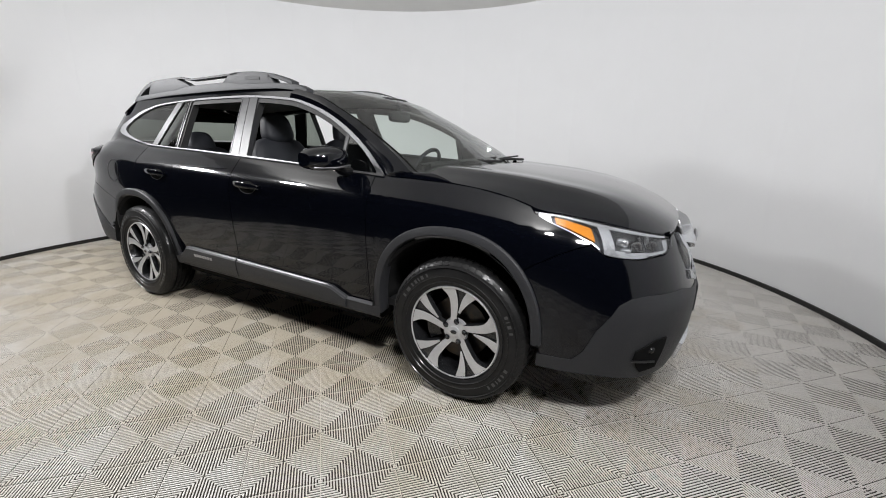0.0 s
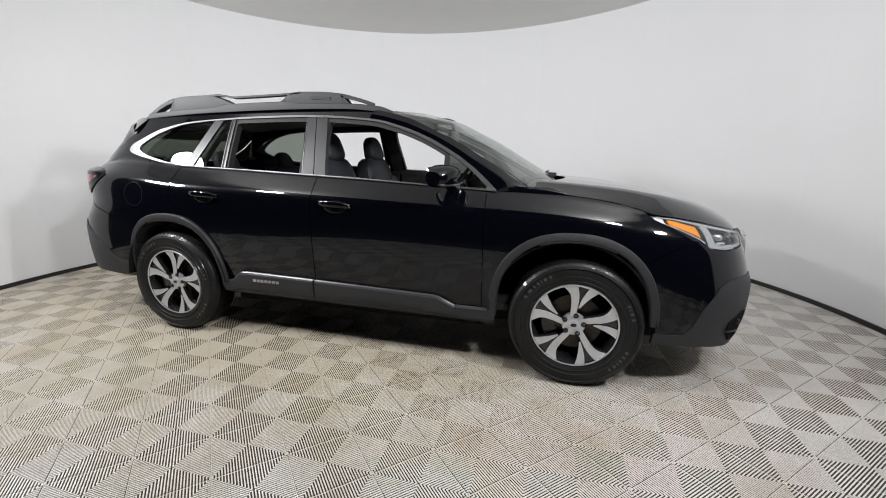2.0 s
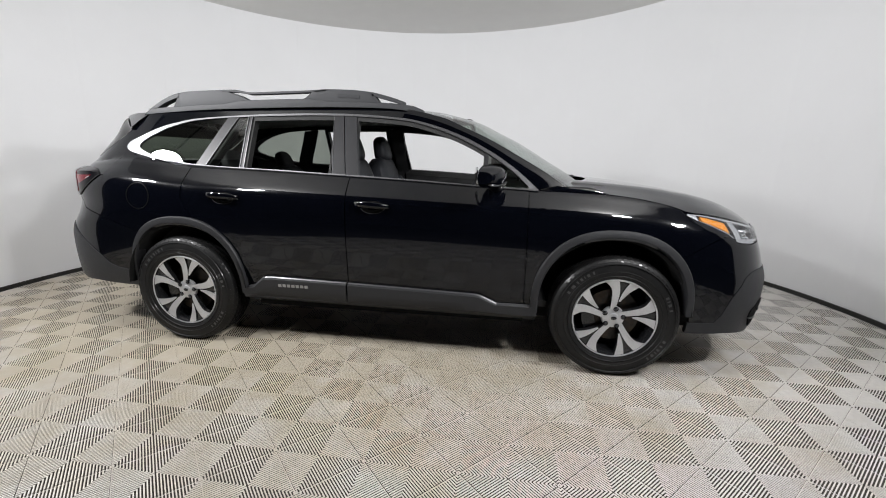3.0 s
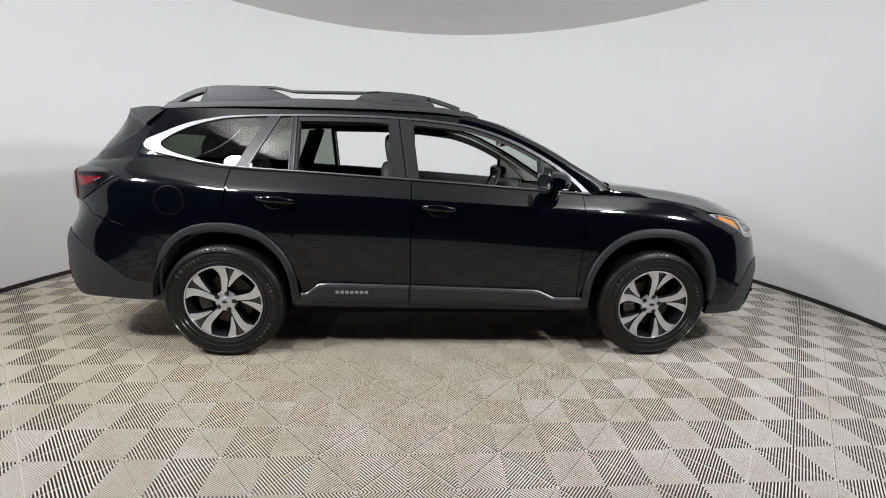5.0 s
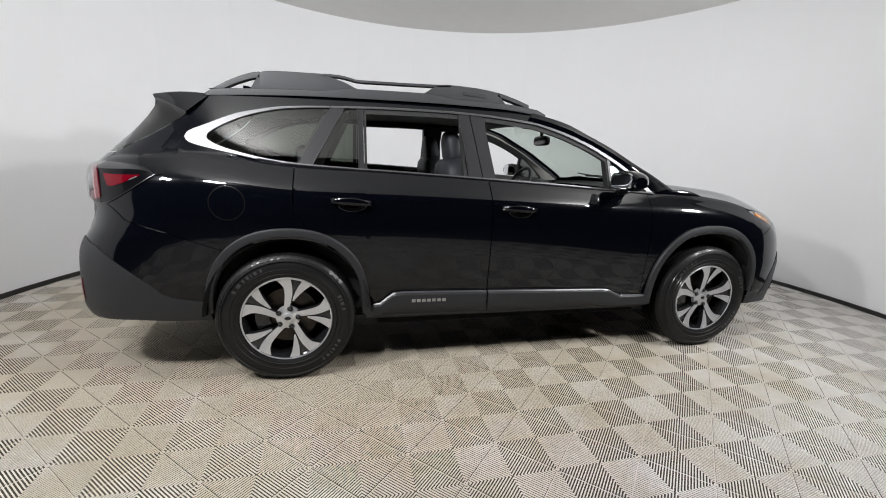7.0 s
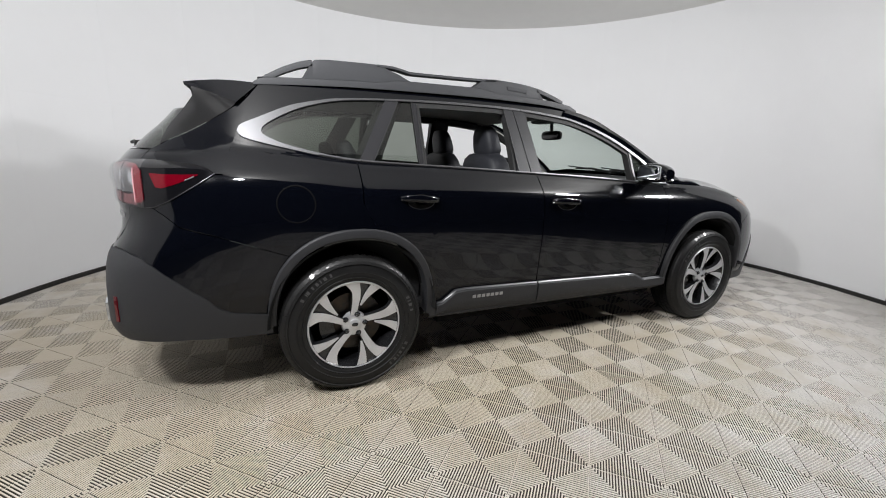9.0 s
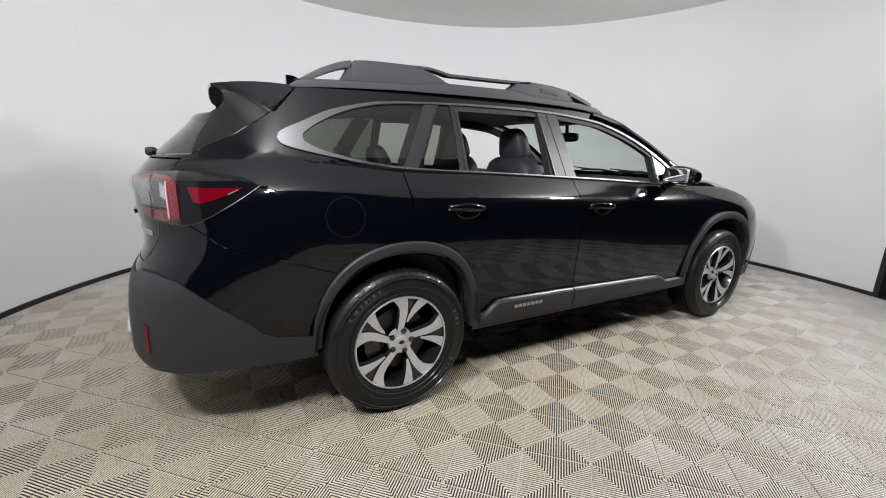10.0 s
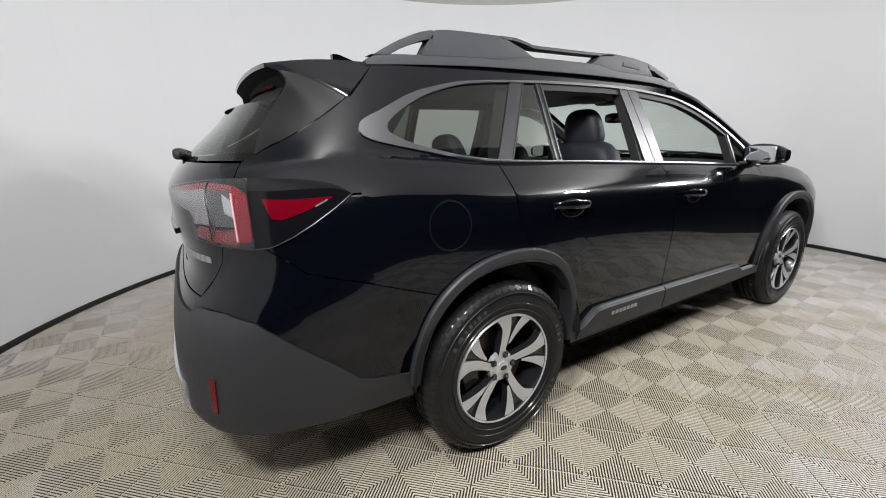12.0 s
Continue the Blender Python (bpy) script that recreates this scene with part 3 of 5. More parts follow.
for i in range(25):
    x = 0.06 + 0.85 * i / 24
    d = body(x, OT(x), 0.001)
    xe = 0.10 + 0.985 * (i / 24)
    e = Vector((xe, wy(xe), wz(xe)))
    mid = d.lerp(e, 0.55) + Vector((0.010, -0.016, 0.016))
    ap_rows.append([d, d.lerp(mid, 0.5) + Vector((0.002, -0.007, 0.006)), mid, mid.lerp(e, 0.5) + Vector((0.003, -0.003, 0.008)), e, e + Vector((-0.03, 0.02, -0.03))])
foot_d, foot_e, foot_tip = ap_rows[-1][0], ap_rows[-1][4], body(1.30, 1.056, 0.004)
foot_rows = [ap_rows[-1][:5]]
for i in range(1, 9):
    t = i / 8
    a = body(0.91 + 0.39 * t, 1.072 - 0.016 * t, 0.003)
    b = foot_e.lerp(foot_tip, t) + Vector((0.0, 0.0, 0.018 * math.sin(math.pi * t)))
    foot_rows.append([a.lerp(b, k) + Vector((0.004, -0.010, 0.012)) * math.sin(math.pi * k) * (1 - t) for k in (0, 0.275, 0.55, 0.775, 1.0)])
ap.grid(ap_rows)
ap.grid(foot_rows)
pair("front_pillar", ap, PAINT)
inner = Shape()
inner.grid([[r[4] + Vector((-0.02, 0.012, -0.02)), r[2] + Vector((-0.03, 0.05, -0.035)), r[0] + Vector((-0.02, 0.03, -0.01))] for r in ap_rows])
pair("pillar_lining", inner, LINING, car, "pale inner pillar lining")

# ---- hood ----
HOOD_TOP = curve([(1.0, 1.082), (1.14, 1.074), (1.42, 1.047), (1.603, 1.015), (1.689, 0.990), (1.72, 0.974), (1.79, 0.966), (1.89, 0.943), (2.01, 0.906), (2.11, 0.882), (2.2, 0.884), (2.5, 0.888)])
hood_z = curve([(0.98, 1.130), (1.25, 1.122), (1.47, 1.104), (1.7, 1.078), (1.95, 1.032), (2.1, 0.982), (2.2, 0.930), (2.26, 0.890)])


def hood_point(s, v):
    """s: along the hood's edge, as on the body's side; v: across, -1 to 1."""
    e = body(s, HOOD_TOP(s), -0.003)
    ridge = 0.014 * math.exp(-((abs(v) - 0.70) / 0.11) ** 2) * min(1, max(0, (2.1 - e.x) / 0.3))
    hx = e.x + 0.29 * (1 - v * v) * min(1.0, max(0.0, (1.42 - s) / 0.42))
    zc = max(hood_z(hx), e.z)
    return Vector((hx, -v * e.y, e.z + (zc - e.z) * (1 - abs(v) ** (2.5 + 1.5 * min(1.0, max(0.0, (hx - 1.25) / 0.4)))) + ridge))


hd = Shape()
hs = steps(1.0, 2.1, 0.04) + steps(2.13, 2.495, 0.03)
hd.grid([[hood_point(s, -1 + 2 * j / 36) for j in range(37)] for s in hs])
for v in (-1, 1):
    rim = [[hood_point(s, v) for s in hs], [hood_point(s, v) - Vector((0.004, 0, 0.022)) for s in hs]]
    hd.grid(rim if v > 0 else rim[::-1])
hood = part("hood", hd, PAINT, car, sharp=40)
cowl = Shape()
cowl.grid([[Vector((x - 0.35 * (abs(v) ** 2) * 0.55, v * 0.74, z - 0.02 * abs(v) ** 3)) for v in [-1 + 2 * j / 16 for j in range(17)]] for x, z in ((1.235, 1.088), (1.20, 1.07), (1.12, 1.066), (1.03, 1.06))][::-1])
part("cowl", cowl, CLAD, car, "black plastic scuttle panel")
for y0, y1 in ((-0.55, 0.10), (-0.05, 0.55)):
    wiper = Shape()
    a, b = Vector((1.13 - 0.16 * abs(y0), y0, 1.116)), Vector((1.225, y1 - 0.05, 1.128))
    wiper.tube([a, a.lerp(b, 0.5) + Vector((0.0, 0, 0.016)), b], [0.012, 0.010, 0.008], 8)
    wiper.tube([a + Vector((-0.03, -0.05, 0.010)), b + Vector((-0.06, 0.05, 0.022))], 0.006, 6)
    part("wiper", wiper, SEAL, car, "black windscreen wiper")

# ---- front end ----
FC_HI = [(1.69, 0.352), (1.80, 0.352), (1.825, 0.40), (1.85, 0.50), (1.905, 0.615), (1.945, 0.643), (1.99, 0.652), (2.15, 0.645), (2.24, 0.615), (2.38, 0.60), (2.5, 0.59)]
FC_LO = [(1.69, 0.29), (1.87, 0.287), (1.993, 0.265), (2.2, 0.25), (2.5, 0.245)]
BF_HI = [(1.63, 0.706), (1.67, 0.746), (1.75, 0.806), (1.80, 0.834), (1.845, 0.851), (1.865, 0.832), (1.885, 0.808), (1.97, 0.794), (2.08, 0.801), (2.12, 0.825), (2.14, 0.862), (2.19, 0.872), (2.22, 0.845), (2.26, 0.75), (2.34, 0.655), (2.5, 0.625)]
def bf_lo(s):
    a = arch(body(s, 0.6).x, *F_UND) if s < 1.844 else 0
    return max(line(FC_HI)(s) - 0.012, a if a > 0.43 else 0)



bmp = skin(stations(1.63, 2.5, 0.02, BF_HI, FC_HI), bf_lo, line(BF_HI), 26)
bumper = part("front_bumper", bmp.both(), PAINT, car)
fcl = skin(stations(1.70, 2.5, 0.025, FC_HI), line(FC_LO), line(FC_HI), 16, out=0.004, lip=0.03)
part("bumper_cladding", fcl.both(), CLAD, bumper, "dark grey lower bumper plastic")
# Dark sheet on the bumper, not sunk: the recess's shade is in its colour.
fog = skin(stations(1.965, 2.06, 0.02), line([(1.965, 0.37), (2.0, 0.30), (2.06, 0.31)]), line([(1.965, 0.41), (2.02, 0.455), (2.06, 0.46)]), 6, out=0.010, lip=0.02)
sub("fog_recess_shade", fog, DARKGAP, (bumper, bumper))
fogl = Shape().soft(body(2.015, 0.41, 0.002), (0.03, 0.04, 0.03), 2.5, n=14)
sub("fog_lamp", fogl, TRIMB, (bumper, bumper), "small round fog lamp")
fs = skin(stations(1.96, 2.04, 0.02), line([(1.96, 0.362), (2.04, 0.345)]), line([(1.96, 0.369), (2.04, 0.353)]), 1, out=0.017, lip=0.01)
sub("fog_trim", fs, CHROME, (bumper, bumper), "thin bright trim blade")
chin = skin(stations(2.197, 2.5, 0.03), lambda s: 0.28, lambda s: 0.36, 3, out=0.02, lip=0.02)
part("skid_trim", chin.both(), SILVER, bumper, "silver lower bumper trim")
gr = skin(stations(2.205, 2.5, 0.03), line([(2.205, 0.80), (2.26, 0.74), (2.34, 0.65), (2.5, 0.62)]), line([(2.205, 0.85), (2.25, 0.872), (2.5, 0.878)]), 8, out=-0.035, lip=0)
grille = part("grille", gr.both(), DARKGAP, car, "black mesh front grille")
for z in (0.66, 0.70, 0.74, 0.78, 0.82):
    bar = skin(stations(2.23 + 0.10 * max(0, (0.78 - z) / 0.12), 2.5, 0.03), lambda s: z, lambda s: z + 0.014, 1, out=-0.012, lip=0.02)
    part("grille_bar", bar.both(), TRIMB, grille)
bulge = lambda s, z: 0.010 + 0.030 * math.exp(-((z - 0.81) / 0.06) ** 2) * min(1.0, max(0.0, (s - 2.19) / 0.05))
wing = Shape()
skin(stations(2.205, 2.5, 0.02), line([(2.205, 0.825), (2.31, 0.775), (2.5, 0.775)]), line([(2.205, 0.855), (2.31, 0.795), (2.5, 0.795)]), 3, out=bulge, lip=0.03, shape=wing)
skin(stations(2.195, 2.24, 0.015), line([(2.195, 0.835), (2.24, 0.70)]), line([(2.195, 0.868), (2.24, 0.745)]), 4, out=bulge, lip=0.03, shape=wing)
skin(stations(2.23, 2.5, 0.03), line([(2.23, 0.66), (2.34, 0.615), (2.5, 0.605)]), line([(2.23, 0.70), (2.34, 0.632), (2.5, 0.62)]), 2, out=bulge, lip=0.03, shape=wing)
part("grille_frame", wing.both(), SILVER, grille, "chrome grille surround")
part("emblem", Shape().soft((2.345, 0, 0.79), (0.02, 0.15, 0.075), 2.4), BADGE, grille, "plain oval emblem")
plate = Shape().box(2.375, 2.387, -0.16, 0.16, 0.43, 0.57, 0.003)
part("plate_holder", plate, CLAD, bumper)

HL_HI = [(1.69, 0.968), (1.71, 0.967), (1.79, 0.961), (1.89, 0.937), (2.01, 0.90), (2.11, 0.872), (2.135, 0.852)]
HL_LO = [(1.69, 0.964), (1.73, 0.935), (1.79, 0.90), (1.85, 0.855), (1.885, 0.812), (1.97, 0.798), (2.08, 0.805), (2.125, 0.83), (2.135, 0.848)]
hl = pair("headlamp", skin(stations(1.69, 2.135, 0.025, HL_HI, HL_LO), line(HL_LO), line(HL_HI), 8, out=-0.028, lip=0.0), LAMP_INSIDE, car, "clear headlamp with amber side reflector")
lens = sub("lens", skin(stations(1.69, 2.135, 0.025, HL_HI, HL_LO), lambda s: line(HL_LO)(s) + 0.001, lambda s: line(HL_HI)(s) - 0.001, 8, out=0.003, lip=0.0), LENS, hl)
for o in lens:
    o.visible_shadow = False
HL_IN = lambda lo, hi: (lambda s: line(HL_LO)(s) + (line(HL_HI)(s) - line(HL_LO)(s)) * lo, lambda s: line(HL_LO)(s) + (line(HL_HI)(s) - line(HL_LO)(s)) * hi)
lo_, hi_ = HL_IN(0.20, 0.70)
sub("side_reflector", skin(stations(1.757, 1.858, 0.02), lo_, hi_, 5, out=-0.003, lip=0.015), AMBER, hl, "amber side reflector")
bz = Shape()
skin(stations(1.705, 2.11, 0.025), *HL_IN(0.86, 0.97), 2, out=-0.006, lip=0.02, shape=bz)
skin(stations(1.706, 1.745, 0.012), *HL_IN(0.06, 0.86), 3, out=-0.008, lip=0.02, shape=bz)
skin(stations(1.880, 1.912, 0.016), *HL_IN(0.03, 0.86), 4, out=-0.005, lip=0.02, shape=bz)
skin(stations(1.735, 1.868, 0.02), *HL_IN(0.02, 0.09), 1, out=-0.002, lip=0.02, shape=bz)
skin(stations(1.912, 2.010, 0.025), *HL_IN(0.02, 0.22), 2, out=-0.005, lip=0.02, shape=bz)
skin(stations(2.010, 2.100, 0.02), *HL_IN(0.06, 0.19), 2, out=-0.005, lip=0.02, shape=bz)
skin(stations(2.084, 2.108, 0.012), *HL_IN(0.19, 0.70), 3, out=-0.005, lip=0.02, shape=bz)
sub("bezel", bz, SILVER, hl, "silver light signature bezel")
for s, z, size, mat in ((1.945, 0.868, (0.05, 0.05, 0.034), SILVER), (1.950, 0.838, (0.045, 0.05, 0.020), SILVER), (1.985, 0.850, (0.05, 0.05, 0.044), SMOKE_DARK), (2.045, 0.848, (0.045, 0.045, 0.040), SMOKE_DARK), (2.030, 0.862, (0.02, 0.012, 0.05), SILVER)):
    sub("projector", Shape().soft(body(s, z, -0.020), size, 3.0, n=14), mat, hl)
sub("lamp_divider", skin(stations(1.995, 2.008, 0.01), *HL_IN(0.25, 0.8), 3, out=-0.012, lip=0.02), ALLOY_DARK, hl)

# ---- rear end ----
RC_HI = [(-2.6, 0.735), (-2.217, 0.752), (-2.186, 0.776), (-2.117, 0.778), (-2.05, 0.755), (-2.008, 0.715), (-1.964, 0.66), (-1.888, 0.56), (-1.856, 0.505), (-1.82, 0.478), (-1.73, 0.455)]
RC_LO = [(-2.6, 0.40), (-2.217, 0.40), (-2.174, 0.365), (-2.094, 0.366), (-1.95, 0.368), (-1.82, 0.352), (-1.735, 0.35)]
BR_HI = [(-2.6, 0.79), (-2.204, 0.80), (-2.174, 0.86), (-2.15, 0.91), (-2.131, 0.972), (-2.072, 0.963), (-2.041, 0.961), (-2.002, 0.921), (-1.97, 0.884), (-1.87, 0.844), (-1.75, 0.786), (-1.65, 0.738)]
br_lo = lambda s: max(line(RC_HI)(s) + 0.004, arch(body(s, 0.6).x, *R_UND) if s > -1.913 else 0)
rb = skin(stations(-2.6, -1.65, 0.02, BR_HI, RC_HI), br_lo, line(BR_HI), 24)
rbumper = part("rear_bumper", rb.both(), PAINT, car)
rcl = skin(stations(-2.6, -1.715, 0.025, RC_HI, RC_LO), line(RC_LO), line(RC_HI), 18, out=0.006, lip=0.03)
part("bumper_cladding", rcl.both(), CLAD, rbumper, "dark grey lower bumper plastic")
rfl = skin(stations(-2.129, -2.116, 0.012), lambda s: 0.452, lambda s: 0.572, 4, out=0.010, lip=0.012)
sub("reflector", rfl, RED, (rbumper, rbumper), "narrow red reflector")
rsk = skin(stations(-2.6, -2.217, 0.03), lambda s: 0.41, lambda s: 0.50, 3, out=0.016, lip=0.02)
part("skid_trim", rsk.both(), SILVER, rbumper, "silver lower bumper trim")

TG_LO = [(-2.6, 0.80), (-2.204, 0.804), (-2.174, 0.864), (-2.15, 0.914), (-2.131, 0.985), (-2.111, 1.06), (-2.094, 1.16)]
tg = skin(stations(-2.6, -2.094, 0.03, TG_LO), line(TG_LO), lambda s: 1.200, 20)
tailgate = part("tailgate", tg.both(), PAINT, car)
rg = skin(stations(-2.6, -2.06, 0.03), lambda s: 1.204 + 0.004, lambda s: 1.395, 10, out=-0.002, lip=0)
rglass = part("rear_window", rg.both(), PRIVACY, tailgate, "dark tinted rear window")
rglass.visible_shadow = False
# roof spoiler, its side fins and the dark recess under it
SP_CORNER, SP_CREASE = Vector((-2.074, -0.415, 1.520)), Vector((-1.848, -0.634, 1.424))
FIN_EDGE = [SP_CORNER + Vector((0.004, -0.004, -0.012)), Vector((-2.040, -0.478, 1.487)), Vector((-2.030, -0.522, 1.448)), body(s_of(-2.066, 1.388), 1.388, 0.005), body(s_of(-2.126, 1.308), 1.308, 0.005)]
shut_pts = [SP_CREASE] + [body(s, line(SHUT)(s) + 0.003, 0.001) for s in (-1.89, -1.93, -1.97, -2.014, -2.05)] + [body(-2.068, 1.226, 0.002)]
FIN_EDGE.append(shut_pts[-1] + Vector((-0.004, 0.002, 0)))


def along(points, t):
    """A smooth line through points, t from 0 to 1."""
    n = len(points) - 1
    i = min(int(t * n), n - 1)
    f = t * n - i
    p0, p1, p2, p3 = (points[min(max(k, 0), n)] for k in (i - 1, i, i + 1, i + 2))
    return 0.5 * (2 * p1 + (p2 - p0) * f + (2 * p0 - 5 * p1 + 4 * p2 - p3) * f**2 + (3 * p1 - p0 - 3 * p2 + p3) * f**3)


fin = Shape()
fin_rows = []
for i in range(17):
    u = i / 16
    a, b = along(shut_pts, u), along(FIN_EDGE, u)
    fin_rows.append([a.lerp(b, k / 8) + Vector((0.0, -0.012, 0.004)) * math.sin(math.pi * k / 8) * (1 - u) for k in range(9)])
fin.grid(fin_rows)
fin.grid([[r[-1] for r in fin_rows], [r[-1] + Vector((0.02, 0.03, 0)) for r in fin_rows]])
sub("pillar_fin", fin, TRIMB, (tailgate, tailgate), "dark side fin of the tailgate", sharp=60)
sp = Shape()
trail = []
for j in range(25):
    v = -1 + 2 * j / 24
    trail.append(Vector((SP_CORNER.x - 0.012 * (1 - abs(v) ** 2.5), -v * SP_CORNER.y, SP_CORNER.z + 0.014 * (1 - v * v))))
front = [roof_point(-1.745, -1 + 2 * j / 24) for j in range(25)]
top = [[p.lerp(q, t) + Vector((0, 0, 0.012 * math.sin(math.pi * t))) for p, q in zip(front, trail)] for t in [k / 8 for k in range(9)]]
sp.grid(top[::-1])
lip1 = [p + Vector((0.003, 0, -0.013)) for p in trail]
lip2 = [Vector((p.x + 0.06, p.y * 1.02, p.z - 0.030)) for p in trail]
sp.grid([trail, lip1])
flip = lambda p: Vector((p.x, -p.y, p.z))
for k, m in ((0, lambda p: p), (24, flip)):
    upper = [r[k] for r in top]
    lower = [m(SP_CREASE.lerp(FIN_EDGE[0], t)) for t in [i / 8 for i in range(9)]]
    mid = [a.lerp(b, 0.5) + m(Vector((0, -0.006, 0))) for a, b in zip(upper, lower)]
    g_ = [upper, mid, lower]
    sp.grid(g_ if k == 0 else g_[::-1])
spoiler = part("spoiler", sp, PAINT, tailgate, sharp=40)
well_top = [p + Vector((0.0, 0, 0.001)) for p in lip2]
base_ = [Vector((-2.070 - 0.10 * (1 - abs(v) ** 2), 0.515 * v, 1.392)) for v in [-1 + 2 * j / 24 for j in range(25)]]
well = Shape()
well.grid([lip1, well_top, [a.lerp(b, 0.4) + Vector((0.05, 0, 0)) for a, b in zip(well_top, base_)], [a.lerp(b, 0.8) + Vector((0.045, 0, 0)) for a, b in zip(well_top, base_)], base_])
for k, m in ((0, lambda p: p), (24, flip)):
    n0 = len(well.v)
    ring = [m(FIN_EDGE[0]), m(FIN_EDGE[1]), m(FIN_EDGE[2]), m(FIN_EDGE[3]), base_[k], base_[k] + Vector((0.045, 0, 0.02)), well_top[k] + Vector((0.03, 0, -0.03)), well_top[k]]
    well.v += [tuple(p) for p in ring]
    well.f.append(tuple(range(n0, n0 + 8)))
part("brake_light_well", well, LINER, tailgate, "black recess under the spoiler")
sl = Shape().grid([[a.lerp(b, k) + Vector((0.030, 0, 0)) for a, b in zip(well_top[4:21], base_[4:21])] for k in (0.15, 0.42)])
part("high_brake_light", sl, RED_DULL, tailgate, "dark red high brake light")
wp = Shape()
wp.tube([(-2.31, 0.02, 1.20), (-2.355, 0.02, 1.22)], 0.022, 10)
wp.tube([(-2.355, 0.02, 1.22), (-2.35, -0.16, 1.235), (-2.33, -0.30, 1.23)], [0.014, 0.010, 0.008], 8)
wp.soft((-2.36, 0.0, 1.222), (0.05, 0.07, 0.045), 3)
part("rear_wiper", wp, SEAL, tailgate, "black rear wiper")
for k in range(7):
    b = skin([-2.183 - 0.022 * k - 0.016, -2.183 - 0.022 * k], lambda s: 0.905, lambda s: 0.924, 1, out=0.004, lip=0.004)
    part("name_bar", b, BADGE, tailgate)
hnd = skin(stations(-2.6, -2.36, 0.04), lambda s: 0.962, lambda s: 0.980, 1, out=0.012, lip=0.012)
part("tailgate_trim", hnd.both(), TRIMB, tailgate)

LAMP_UP = line([(-2.16, 0.10), (-2.06, 0.85), (-1.90, 0.9), (-1.858, 0.3)])


def lamp_skin(ss, lo, hi, nz, more=0.0, lip=0.0, shape=None):
    """A sheet of the tail lamp: an upright face, whose top falls back to the body as a ledge."""
    sh = shape or Shape()

    def at(s, z, o):
        a, b = line(LAMP_LO)(s), line(LAMP_HI)(s)
        k = (z - a) / max(b - a, 1e-4)
        f = LAMP_UP(s) * (1.0 if k < 0.84 else max(0.0, (1 - k) / 0.16))
        p, foot = body(s, z, o), body(s, a, o)
        return Vector((p.x + (foot.x - p.x) * f, p.y + (foot.y - p.y) * f, p.z))

    rows, ins = [], []
    for s in ss:
        a = lo(s)
        b = max(hi(s), a + 0.0005)
        zs = [a + (b - a) * j / nz for j in range(nz + 1)]
        rows.append([at(s, z, 0.005 + more) for z in zs])
        ins.append([at(s, z, 0.005 + more - lip) for z in zs])
    sh.grid(rows)
    if lip:
        sh.grid([ins[0], rows[0]])
        sh.grid([rows[-1], ins[-1]])
        sh.grid([[r[0] for r in rows], [r[0] for r in ins]])
        sh.grid([[r[-1] for r in ins], [r[-1] for r in rows]])
    return sh


tl = pair("tail_lamp", lamp_skin(stations(-2.33, -1.858, 0.02, LAMP_HI, LAMP_LO), line(LAMP_LO), line(LAMP_HI), 25, lip=0.02), LAMPB, car, "dark tail lamp with red light guide")
SIDE_HI = line([(-2.032, 1.104), (-1.99, 1.101), (-1.94, 1.102), (-1.90, 1.104)])
SIDE_LO = line([(-2.032, 1.098), (-2.018, 1.050), (-2.0, 1.046), (-1.964, 1.062), (-1.928, 1.082), (-1.90, 1.101)])
sub("side_lens", lamp_skin(stations(-2.032, -1.90, 0.012, [(-2.018, 0), (-2.0, 0)]), SIDE_LO, SIDE_HI, 5, 0.0022, 0.002), RED, tl, "red side lens")
sub("side_lens_edge", lamp_skin([-1.935, -1.928, -1.92, -1.91], lambda s: SIDE_LO(s) - 0.001, lambda s: SIDE_LO(s) + 0.004, 1, 0.0032, 0.002), SILVER, tl, "pale edge of the side lens")
RIM_HI = line([(-2.318, 1.117), (-2.234, 1.131), (-2.15, 1.143), (-2.09, 1.138), (-2.062, 1.120)])
IN_HI = line([(-2.318, 1.111), (-2.234, 1.119), (-2.15, 1.126), (-2.09, 1.121)])
sub("clear_lens", lamp_skin(stations(-2.312, -2.153, 0.015, LAMP_LO), lambda s: max(line(LAMP_LO)(s) + 0.006, 1.028), IN_HI, 8, 0.0022, 0.002), SMOKE, tl, "smoked clear lens")
sub("clear_lens", lamp_skin(stations(-2.146, -2.090, 0.01), lambda s: 1.026, IN_HI, 6, 0.0018, 0.002), SMOKE_DARK, tl, "dark smoked inner lens")
top_red = Shape()
lamp_skin(stations(-2.300, -2.155, 0.015), IN_HI, RIM_HI, 2, 0.0026, 0.002, top_red)
lamp_skin(stations(-2.146, -2.086, 0.012), IN_HI, RIM_HI, 2, 0.0026, 0.002, top_red)
low_red = Shape()
lamp_skin(stations(-2.195, -2.156, 0.013), lambda s: line(LAMP_LO)(s) + 0.008, line([(-2.195, 1.012), (-2.18, 1.024), (-2.156, 1.022)]), 3, 0.0026, 0.002, low_red)
lamp_skin(stations(-2.149, -2.088, 0.012), lambda s: line(LAMP_LO)(s) + 0.010, line([(-2.149, 1.020), (-2.12, 1.014), (-2.088, 1.022)]), 3, 0.0026, 0.002, low_red)
sub("red_lens", top_red, RED_DULL, tl, "dull red upper lens strip")
sub("red_lens", low_red, RED_DULL, tl, "dull red lower lens")
guide_lo, guide_hi = line([(-2.088, 0.982), (-2.066, 0.986), (-2.060, 0.996)]), line([(-2.088, 1.138), (-2.074, 1.130), (-2.060, 1.112)])
sub("light_guide", lamp_skin(stations(-2.088, -2.060, 0.007), guide_lo, guide_hi, 10, 0.0042, 0.004), RED_BRIGHT, tl, "red light guide")
